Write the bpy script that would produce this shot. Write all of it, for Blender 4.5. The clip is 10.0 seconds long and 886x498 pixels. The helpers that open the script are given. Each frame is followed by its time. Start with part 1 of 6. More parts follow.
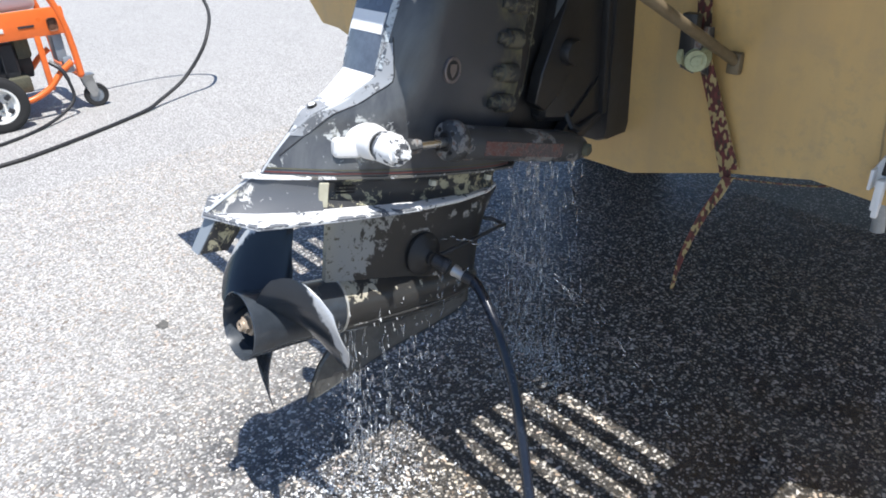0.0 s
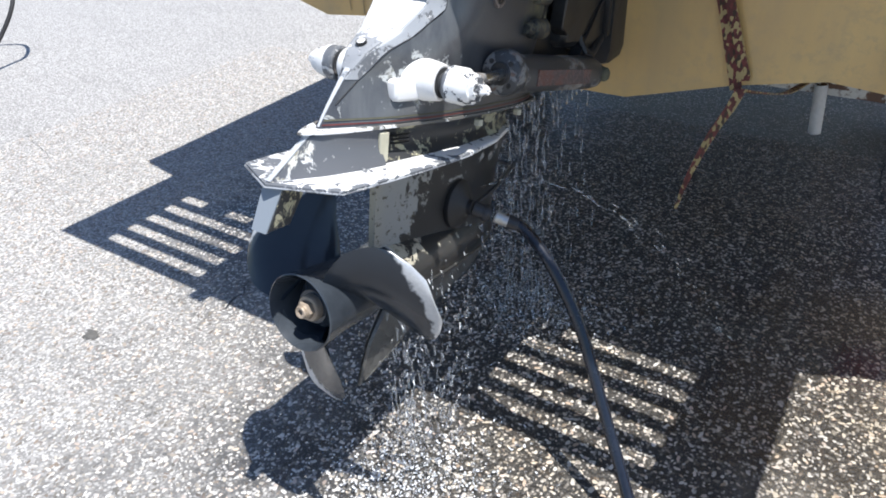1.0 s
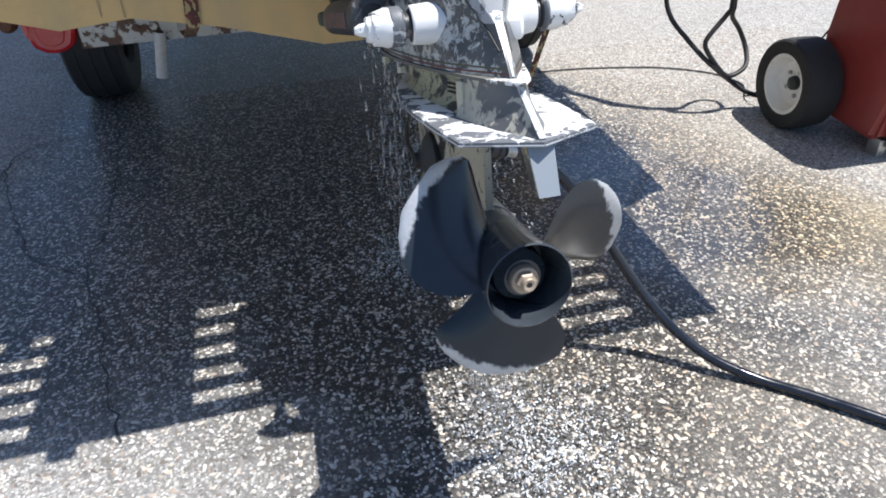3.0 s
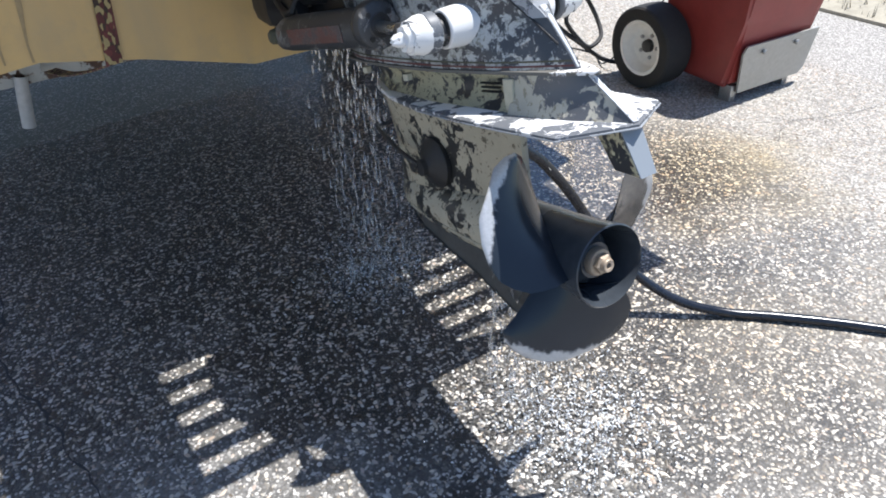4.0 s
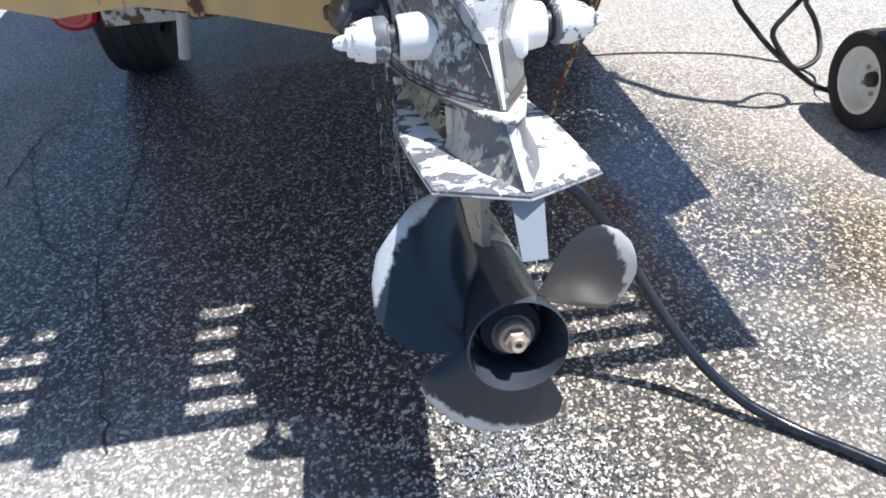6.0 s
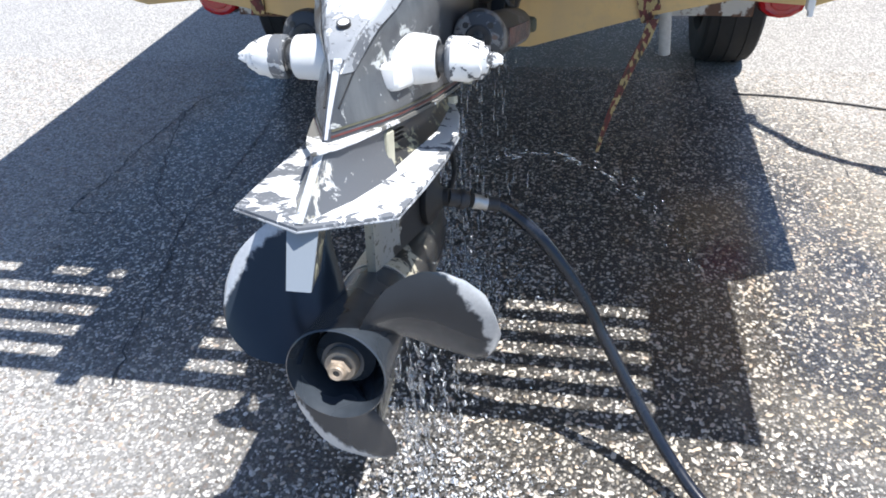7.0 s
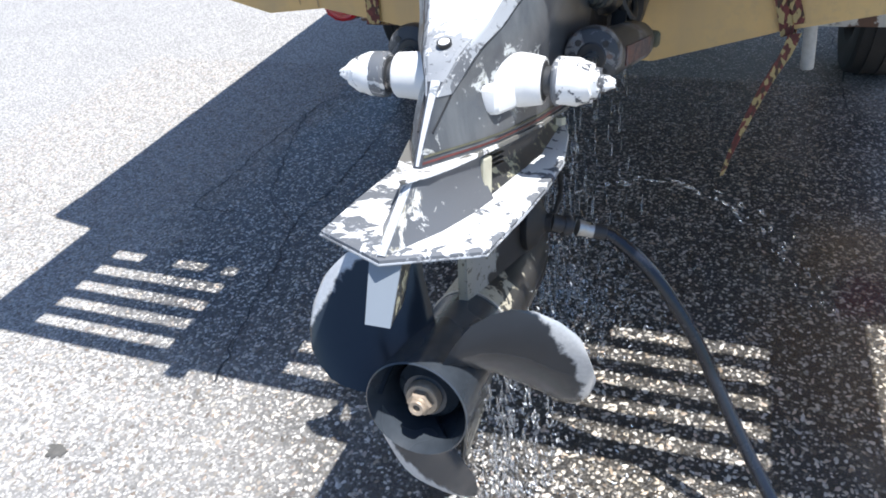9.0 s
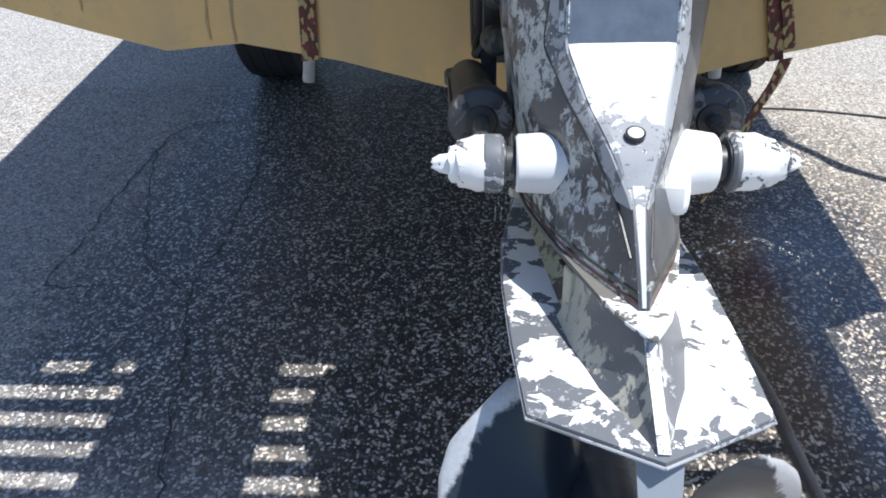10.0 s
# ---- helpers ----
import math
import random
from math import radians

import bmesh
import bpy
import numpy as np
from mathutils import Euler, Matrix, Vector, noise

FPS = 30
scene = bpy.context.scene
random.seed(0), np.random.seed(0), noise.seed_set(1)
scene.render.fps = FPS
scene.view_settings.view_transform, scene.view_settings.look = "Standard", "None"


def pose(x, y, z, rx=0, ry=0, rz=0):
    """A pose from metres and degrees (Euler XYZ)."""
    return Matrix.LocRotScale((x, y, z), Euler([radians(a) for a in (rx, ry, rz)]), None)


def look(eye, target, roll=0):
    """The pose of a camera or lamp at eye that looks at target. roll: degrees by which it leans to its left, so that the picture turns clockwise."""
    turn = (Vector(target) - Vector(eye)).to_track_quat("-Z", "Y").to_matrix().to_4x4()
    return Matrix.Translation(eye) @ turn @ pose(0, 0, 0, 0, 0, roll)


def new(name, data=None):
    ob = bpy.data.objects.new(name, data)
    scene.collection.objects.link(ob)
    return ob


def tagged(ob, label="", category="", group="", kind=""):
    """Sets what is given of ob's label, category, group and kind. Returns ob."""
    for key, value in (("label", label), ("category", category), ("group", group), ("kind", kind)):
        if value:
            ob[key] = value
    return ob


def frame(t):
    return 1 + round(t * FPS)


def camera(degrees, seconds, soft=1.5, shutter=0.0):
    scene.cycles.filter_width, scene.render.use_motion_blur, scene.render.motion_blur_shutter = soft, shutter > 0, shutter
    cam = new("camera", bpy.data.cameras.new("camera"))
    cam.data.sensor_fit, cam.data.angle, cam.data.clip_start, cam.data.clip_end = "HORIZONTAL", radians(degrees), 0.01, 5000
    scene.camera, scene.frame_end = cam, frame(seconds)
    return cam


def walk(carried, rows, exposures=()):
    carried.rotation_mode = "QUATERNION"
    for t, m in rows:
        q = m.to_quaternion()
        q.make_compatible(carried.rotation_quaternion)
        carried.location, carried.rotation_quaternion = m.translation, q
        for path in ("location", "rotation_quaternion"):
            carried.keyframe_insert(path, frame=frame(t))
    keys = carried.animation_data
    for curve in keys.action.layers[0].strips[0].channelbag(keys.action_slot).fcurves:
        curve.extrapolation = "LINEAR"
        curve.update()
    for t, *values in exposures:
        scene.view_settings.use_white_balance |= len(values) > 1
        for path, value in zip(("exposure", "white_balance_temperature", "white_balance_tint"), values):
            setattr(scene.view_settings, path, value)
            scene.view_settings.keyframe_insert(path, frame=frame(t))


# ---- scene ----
cam = camera(64.1, 10.0, soft=1.8)
PATH = [
    (0, (1.012, 0.568, 1.177), (-0.348, 1.685, 0.226), -2.6),
    (0.5, (0.845, 0.456, 1.15), (-0.317, 1.74, 0.15), -0.4),
    (1, (0.641, 0.371, 1.125), (-0.304, 1.767, 0.049), -2.2),
    (1.5, (0.396, 0.245, 1.108), (-0.211, 1.803, 0.011), -1.5),
    (2, (0.138, 0.223, 1.084), (-0.159, 1.843, -0.05), -0.9),
    (2.5, (-0.082, 0.242, 1.081), (-0.113, 1.88, -0.067), -1.0),
    (3, (-0.294, 0.238, 1.076), (0.107, 1.835, -0.06), -1.7),
    (3.2, (-0.379, 0.275, 1.073), (0.153, 1.825, -0.074), 0.3),
    (4.3, (-0.625, 0.419, 1.092), (0.272, 1.776, -0.072), -3.9),
    (4.5, (-0.591, 0.427, 1.081), (0.246, 1.811, -0.095), -3.1),
    (5, (-0.424, 0.44, 1.079), (0.239, 1.882, -0.138), -0.9),
    (5.2, (-0.374, 0.424, 1.07), (0.247, 1.897, -0.132), -1.4),
    (6.3, (-0.046, 0.367, 1.091), (-0.02, 1.965, -0.111), -0.9),
    (6.5, (0.051, 0.396, 1.085), (-0.054, 2.004, -0.101), 0.6),
    (7, (0.258, 0.394, 1.094), (-0.09, 1.971, -0.086), -3.8),
    (7.5, (0.416, 0.352, 1.096), (-0.111, 1.903, -0.05), -2.0),
    (8, (0.467, 0.411, 1.115), (-0.14, 1.924, -0.044), -0.6),
    (8.5, (0.454, 0.479, 1.103), (-0.293, 1.971, 0.0), -2.0),
    (9, (0.267, 0.459, 1.092), (-0.391, 1.955, -0.061), -7.0),
    (9.5, (0.088, 0.499, 1.098), (-0.202, 2.082, -0.09), -5.5),
    (10, (-0.121, 0.629, 1.112), (-0.23, 2.216, -0.1), -2.2),
]
walk(cam, [(t, look(eye, target, roll)) for t, eye, target, roll in PATH],
     [(0, 0.86, 6400, 10), (1.5, 0.82, 6400, 10), (2.5, 0.76, 6400, 10), (3.2, 0.82, 6400, 10), (4.5, 0.95, 6400, 10), (5.2, 0.98, 6300, 10), (6.5, 1.02, 6300, 10), (7.5, 1.05, 6300, 10), (8, 1.02, 6300, 10), (8.5, 1.02, 6300, 10), (9, 1.02, 6300, 10), (10, 0.79, 6300, 10)])

# ---------- world, sun ----------
SUN = Vector((0.335, -0.055, 1.0)).normalized()          # towards the sun
world = bpy.data.worlds.new("sky")
scene.world = world
world.use_nodes = True
wn = world.node_tree.nodes
sky = wn.new("ShaderNodeTexSky")
sky.sky_type, sky.sun_disc = "NISHITA", False
sky.ozone_density, sky.dust_density = 5.0, 0.4
sky.sun_elevation = math.asin(SUN.z)
sky.sun_rotation = math.atan2(SUN.x, SUN.y)
world.node_tree.links.new(sky.outputs[0], wn["Background"].inputs[0])
wn["Background"].inputs[1].default_value = 0.096
sun = new("sun", bpy.data.lights.new("sun", "SUN"))
sun.data.energy, sun.data.angle, sun.data.color = 4.1, radians(0.5), (1.0, 0.97, 0.935)
sun.matrix_world = look(SUN * 30, (0, 0, 0))


# ---------- material helpers ----------
class Nodes:
    def __init__(self, name):
        self.mat = bpy.data.materials.new(name)
        self.mat.use_nodes = True
        self.t = self.mat.node_tree
        self.bsdf = self.t.nodes["Principled BSDF"]
        self.obj = self.t.nodes.new("ShaderNodeTexCoord").outputs["Object"]
        self.pos = self.t.nodes.new("ShaderNodeNewGeometry").outputs["Position"]

    def put(self, socket, value):
        if hasattr(value, "is_output"):
            self.t.links.new(value, socket)
        elif isinstance(value, (tuple, list)) and len(value) == 3 and socket.type == "RGBA":
            socket.default_value = (*value, 1)
        else:
            socket.default_value = value

    def noise(self, scale, detail=4, rough=0.6, vec=None, stretch=None, distort=0.0):
        n = self.t.nodes.new("ShaderNodeTexNoise")
        v = vec if vec is not None else self.obj
        if stretch:
            m = self.t.nodes.new("ShaderNodeMapping")
            m.inputs["Scale"].default_value = stretch
            self.t.links.new(v, m.inputs["Vector"])
            v = m.outputs[0]
        self.t.links.new(v, n.inputs["Vector"])
        n.inputs["Scale"].default_value = scale
        n.inputs["Detail"].default_value = detail
        n.inputs["Roughness"].default_value = rough
        n.inputs["Distortion"].default_value = distort
        return n.outputs["Fac"]

    def voronoi(self, scale, vec=None, feature="F1", random=1.0):
        n = self.t.nodes.new("ShaderNodeTexVoronoi")
        n.feature = feature
        self.t.links.new(vec if vec is not None else self.obj, n.inputs["Vector"])
        n.inputs["Scale"].default_value = scale
        n.inputs["Randomness"].default_value = random
        return n

    def ramp(self, fac, stops, interp="LINEAR"):
        r = self.t.nodes.new("ShaderNodeValToRGB")
        r.color_ramp.interpolation = interp
        el = r.color_ramp.elements
        while len(el) < len(stops):
            el.new(0.5)
        for e, (p, c) in zip(el, stops):
            e.position = p
            e.color = (c, c, c, 1) if isinstance(c, (int, float)) else (*c, 1)
        self.t.links.new(fac, r.inputs[0])
        return r.outputs[0]

    def mix(self, fac, a, b, mode="MIX"):
        m = self.t.nodes.new("ShaderNodeMix")
        m.data_type, m.blend_type = "RGBA", mode
        self.put(m.inputs[0], fac)
        self.put(m.inputs[6], a)
        self.put(m.inputs[7], b)
        return m.outputs[2]

    def math(self, op, a, b=0.0, clamp=False):
        m = self.t.nodes.new("ShaderNodeMath")
        m.operation, m.use_clamp = op, clamp
        self.put(m.inputs[0], a)
        self.put(m.inputs[1], b)
        return m.outputs[0]

    def axis(self, which, vec=None):
        s = self.t.nodes.new("ShaderNodeSeparateXYZ")
        self.t.links.new(vec if vec is not None else self.obj, s.inputs[0])
        return s.outputs["XYZ".index(which)]

    def random(self, island=False):
        if island:
            return self.t.nodes.new("ShaderNodeNewGeometry").outputs["Random Per Island"]
        return self.t.nodes.new("ShaderNodeObjectInfo").outputs["Random"]

    def bump(self, height, strength=0.3, dist=0.002):
        b = self.t.nodes.new("ShaderNodeBump")
        b.inputs["Strength"].default_value = strength
        b.inputs["Distance"].default_value = dist
        self.t.links.new(height, b.inputs["Height"])
        self.t.links.new(b.outputs[0], self.bsdf.inputs["Normal"])

    def done(self, color=None, rough=None, metal=None, **more):
        for key, v in (("Base Color", color), ("Roughness", rough), ("Metallic", metal)):
            if v is not None:
                self.put(self.bsdf.inputs[key], v)
        for key, v in more.items():
            self.put(self.bsdf.inputs[key.replace("_", " ")], v)
        return self.mat


def plain(name, color, rough=0.5, metal=0.0, vary=0.25, scale=40.0, bump=0.15, dist=0.001):
    """A surface of one colour with grain and slow stains."""
    n = Nodes(name)
    fine, slow = n.noise(scale, 6, 0.65), n.noise(scale * 0.12, 3)
    k = n.math("ADD", n.math("MULTIPLY", fine, 0.5), n.math("MULTIPLY", slow, 0.5))
    lo, hi = tuple(c * (1 - vary) for c in color), tuple(min(1, c * (1 + vary)) for c in color)
    n.bump(fine, bump, dist)
    r = n.ramp(slow, [(0.3, max(0.03, rough - 0.1)), (0.7, min(1, rough + 0.12))])
    return n.done(n.ramp(k, [(0.3, lo), (0.7, hi)]), r, metal)


def peeling(name, top, under, bare, scale=26.0, cut=0.5, cut2=0.62, rough=0.3, side=0.0, edge=(0.75, 0.77, 0.78), cluster=0.6, grime=False, bias=None, detail=9, grain=0.70, under2=None, lit_grey=None):
    """Old paint: a top coat that has flaked off an under coat, with bare spots. side tips the balance across the drive."""
    n = Nodes(name)
    a = n.noise(scale, detail, grain, distort=0.5)
    b = n.noise(scale * 2.3, 6, 0.7)
    fine = n.noise(scale * 14, 4, 0.7)
    slow = n.noise(scale * 0.22, 2)
    if side:
        a = n.math("ADD", a, n.math("MULTIPLY", n.axis("X"), side))
    a = n.math("ADD", a, n.math("MULTIPLY", n.math("SUBTRACT", slow, 0.5), cluster))
    if bias:
        a = n.math("ADD", a, bias(n))
    m1 = n.ramp(a, [(cut - 0.008, 0.0), (cut + 0.008, 1.0)])
    m2 = n.ramp(b, [(cut2 - 0.012, 0.0), (cut2 + 0.012, 1.0)])
    lip = n.ramp(a, [(cut - 0.022, 0.0), (cut - 0.008, 0.5), (cut, 0.0)])
    t1 = n.mix(n.math("MULTIPLY", fine, 0.35), top, tuple(c * 0.6 for c in top))
    if lit_grey:
        # rubbed upright streaks; the starboard rear face's sunlit brightness is painted in too
        lit_rub = n.noise(11, 6, 0.62, stretch=(1.0, 1.0, 0.45), distort=0.6)
        lit_rub = n.math("MULTIPLY", n.ramp(lit_rub, [(0.38, 0.0), (0.70, 1.0)]), n.ramp(n.axis("X"), [(0.0, 0.0), (0.012, 1.0)]))
        t1 = n.mix(n.math("MULTIPLY", lit_rub, n.ramp(n.axis("Y"), [(0.25, 1.0), (0.33, 0.0)])), t1, lit_grey)
    t1 = n.mix(n.math("MULTIPLY", lip, 0.6), t1, edge)
    u1 = n.mix(n.math("MULTIPLY", n.noise(scale * 0.8, 5, 0.7), 0.7), under, tuple(c * 0.62 for c in under))
    if under2:
        u1 = n.mix(n.ramp(n.axis("X"), [(0.0, 0.0), (0.012, 1.0)]), u1, under2)
    u1 = n.mix(n.math("MULTIPLY", m2, 0.9), u1, bare)
    col = n.mix(m1, t1, u1)
    if grime:
        # dried salt and oil round the bolted joint
        d = n.math("ADD", n.axis("Y"), n.math("MULTIPLY", n.math("SUBTRACT", n.noise(14, 6, 0.65), 0.5), 0.26))
        g = n.math("MULTIPLY", n.ramp(d, [(0.40, 0.0), (0.46, 1.0)]), n.ramp(n.noise(26, 5, 0.6), [(0.40, 0.0), (0.62, 1.0)]))
        g = n.math("MULTIPLY", g, n.ramp(n.axis("Z"), [(0.385, 0.0), (0.42, 1.0)]))
        col = n.mix(n.math("MULTIPLY", g, 0.75), col, n.mix(n.noise(90, 4), (0.26, 0.25, 0.14), (0.08, 0.076, 0.052)))
    n.bump(n.math("ADD", n.math("MULTIPLY", m1, -0.7), n.math("MULTIPLY", fine, 0.12)), 0.6, 0.0012)
    return n.done(col, n.math("ADD", n.math("MULTIPLY", m1, 0.35), n.math("ADD", rough, n.math("MULTIPLY", fine, 0.15))), 0.0)


def rim_wear(n):
    """The plate has lost its paint along the rear and side edges."""
    x = n.math("ABSOLUTE", n.axis("X"))
    side = n.math("SUBTRACT", 0.0955, x)
    rear = n.math("MULTIPLY", n.math("SUBTRACT", n.math("ADD", n.axis("Y"), 0.068), n.math("MULTIPLY", x, 0.557)), 0.87)
    return n.ramp(n.math("MULTIPLY", n.math("MINIMUM", side, rear), 30.0), [(0.0, 0.17), (0.26, 0.04), (0.60, 0.0)])


def leg_wear(n):
    """The trailing edge of the leg has lost most of its paint."""
    return n.ramp(n.axis("Y"), [(0.16, 0.21), (0.235, 0.16), (0.285, 0.0)])


def boss_splash(n):
    """White flecks on the housing round the pivot boss."""
    y, z = n.math("SUBTRACT", n.axis("Y"), 0.196), n.math("SUBTRACT", n.axis("Z"), 0.335)
    d = n.math("SQRT", n.math("ADD", n.math("MULTIPLY", y, y), n.math("MULTIPLY", z, z)))
    return n.math("MULTIPLY", n.ramp(n.math("MULTIPLY", d, 10.0), [(0.40, 0.22), (0.52, 0.08), (0.75, 0.0)]), n.ramp(n.axis("X"), [(0.0, 0.0), (0.012, 1.0)]))


def case_wear(n):
    """The gearcase is bare on its upper rear, behind the propeller's hub."""
    rear = n.ramp(n.axis("Y"), [(0.19, 0.13), (0.27, 0.09), (0.36, 0.0)])
    return n.math("MULTIPLY", rear, n.ramp(n.math("ADD", n.math("MULTIPLY", n.axis("Z"), 8.0), 0.5), [(0.45, 0.0), (0.8, 1.0)]))


def lip_wear(n):
    """The joint's lip is white at the stern end only."""
    return n.ramp(n.axis("Y"), [(0.04, 0.0), (0.16, 0.32)])


def deck_wear(n):
    """Scuffed towards the screw and the ridge, sound paint above."""
    return n.math("SUBTRACT", n.ramp(n.axis("Z"), [(0.34, 0.34), (0.372, 0.26), (0.405, 0.06), (0.415, 0.0)]), 0.03)


# ---------- mesh helpers ----------
def thing(name, m, label, category, group="", kind=""):
    ob = new(name)
    ob.empty_display_size = 0.05
    ob.matrix_world = m
    return tagged(ob, label, category, group, kind)


def mesh_of(name, bm, material, sharp=35):
    bmesh.ops.recalc_face_normals(bm, faces=bm.faces)
    for f in bm.faces:
        f.smooth = True
    for e in bm.edges:
        if len(e.link_faces) == 2 and e.calc_face_angle(0) > radians(sharp):
            e.smooth = False
    me = bpy.data.meshes.new(name)
    bm.to_mesh(me)
    bm.free()
    me.materials.append(material)
    return me


def part(name, bm, material, parent, label="", sharp=35):
    ob = new(name, mesh_of(name, bm, material, sharp))
    ob.parent = parent
    return tagged(ob, label) if label else ob


def solo(name, bm, material, label, category, kind="", group="", sharp=35):
    return tagged(new(name, mesh_of(name, bm, material, sharp)), label, category, group, kind)


def box(bm, c, s, bevel=0.0, seg=2, rot=None):
    r = bmesh.ops.create_cube(bm, size=1)
    vs = r["verts"]
    bmesh.ops.scale(bm, vec=s, verts=vs)
    if bevel:
        es = list({e for v in vs for e in v.link_edges})
        out = bmesh.ops.bevel(bm, geom=es, offset=bevel, segments=seg, profile=0.6, affect="EDGES")
        vs = list({v for f in out["faces"] for v in f.verts} | {v for v in vs if v.is_valid})
    m = Matrix.Translation(c) @ (rot.to_4x4() if rot is not None else Matrix())
    bmesh.ops.transform(bm, matrix=m, verts=vs)
    return bm


def ring_faces(bm, rings, closed=True, caps=True):
    rows = [[bm.verts.new(p) for p in ring] for ring in rings]
    n = len(rows[0])
    for a, b in zip(rows[:-1], rows[1:]):
        for i in range(n if closed else n - 1):
            j = (i + 1) % n
            bm.faces.new((a[i], a[j], b[j], b[i]))
    if caps and closed:
        bm.faces.new(rows[0])
        bm.faces.new(rows[-1][::-1])
    return bm


def revolve(bm, profile, origin=(0, 0, 0), axis=(0, 1, 0), seg=32, caps=True):
    """profile: (distance along the axis, radius)."""
    q = Vector(axis).to_track_quat("Z", "Y")
    o = Vector(origin)
    rings = [[o + q @ Vector((r * math.cos(2 * math.pi * i / seg), r * math.sin(2 * math.pi * i / seg), d)) for i in range(seg)]
             for d, r in profile]
    return ring_faces(bm, rings, True, caps)


def rod(bm, a, b, r, r2=None, seg=16):
    a, b = Vector(a), Vector(b)
    return revolve(bm, [(0, r), ((b - a).length, r if r2 is None else r2)], a, b - a, seg)


def smooth_path(points, step=0.02):
    """Points along a Catmull-Rom curve through the given ones."""
    p = [Vector(q) for q in points]
    p = [2 * p[0] - p[1]] + p + [2 * p[-1] - p[-2]]
    out = []
    for a, b, c, d in zip(p, p[1:], p[2:], p[3:]):
        n = max(2, int((c - b).length / step))
        for i in range(n):
            t = i / n
            out.append(0.5 * (2 * b + (c - a) * t + (2 * a - 5 * b + 4 * c - d) * t * t + (3 * b - a - 3 * c + d) * t ** 3))
    return out + [p[-2]]


def tube(bm, points, r, seg=10, step=0.02, smooth=True):
    pts = smooth_path(points, step) if smooth else [Vector(q) for q in points]
    up, rings = Vector((0, 0, 1)), []
    for i, q in enumerate(pts):
        d = (pts[min(i + 1, len(pts) - 1)] - pts[max(i - 1, 0)]).normalized()
        if abs(d.dot(up)) > 0.98:
            up = Vector((1, 0, 0)) if abs(d.x) < 0.9 else Vector((0, 1, 0))
        s = d.cross(up).normalized()
        up = s.cross(d).normalized()
        rr = r(i / (len(pts) - 1)) if callable(r) else r
        rings.append([q + rr * (math.cos(a) * s + math.sin(a) * up) for a in (2 * math.pi * k / seg for k in range(seg))])
    return ring_faces(bm, rings)


def ribbon(bm, points, width, thick, side):
    """A flat strap through the points, with its width along side."""
    pts, rings = smooth_path(points, 0.03), []
    s = Vector(side).normalized()
    for i, q in enumerate(pts):
        d = (pts[min(i + 1, len(pts) - 1)] - pts[max(i - 1, 0)]).normalized()
        n = d.cross(s).normalized()
        wide = width(i / (len(pts) - 1)) if callable(width) else width
        rings.append([q + s * (a * wide / 2) + n * (b * thick / 2) for a, b in ((-1, -1), (1, -1), (1, 1), (-1, 1))])
    return ring_faces(bm, rings)


def slab(bm, outline, lo, hi, bevel=0.0):
    """A plate with the outline (x, y) between the heights lo and hi."""
    ring_faces(bm, [[(x, y, lo) for x, y in outline], [(x, y, hi) for x, y in outline]])
    if bevel:
        bmesh.ops.bevel(bm, geom=[e for e in bm.edges], offset=bevel, segments=2, affect="EDGES")
    return bm


def lerp(x, xs, ys):
    return float(np.interp(x, xs, ys))


# ---------- materials ----------
def wet_shade_mask(n):
    """The wet patch round the drive and down the slope, plus shade painted under the boat."""
    pos = n.pos
    wobble = n.noise(2.2, 5, 0.6, pos)
    px, py = n.axis("X", pos), n.axis("Y", pos)
    dx = n.math("MULTIPLY", n.math("SUBTRACT", px, 0.22), 0.82)
    dy = n.math("MULTIPLY", n.math("SUBTRACT", py, 1.85), 0.66)
    d = n.math("SQRT", n.math("ADD", n.math("MULTIPLY", dx, dx), n.math("MULTIPLY", dy, dy)))
    d = n.math("ADD", d, n.math("MULTIPLY", n.math("SUBTRACT", wobble, 0.5), 1.1))
    soak = n.ramp(d, [(0.52, 1.0), (1.38, 0.0)])
    # shade under the boat, put into the colour as the wet look
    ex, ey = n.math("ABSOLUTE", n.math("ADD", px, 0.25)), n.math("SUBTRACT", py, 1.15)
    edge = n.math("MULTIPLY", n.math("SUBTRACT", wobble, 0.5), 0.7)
    boat_shade = n.math("MULTIPLY", n.ramp(n.math("ADD", ex, edge), [(0.75, 1.0), (1.15, 0.0)]), n.ramp(n.math("ADD", ey, edge), [(-0.1, 0.0), (0.45, 1.0)]))
    return n.math("MAXIMUM", soak, n.math("MULTIPLY", boat_shade, 0.88))


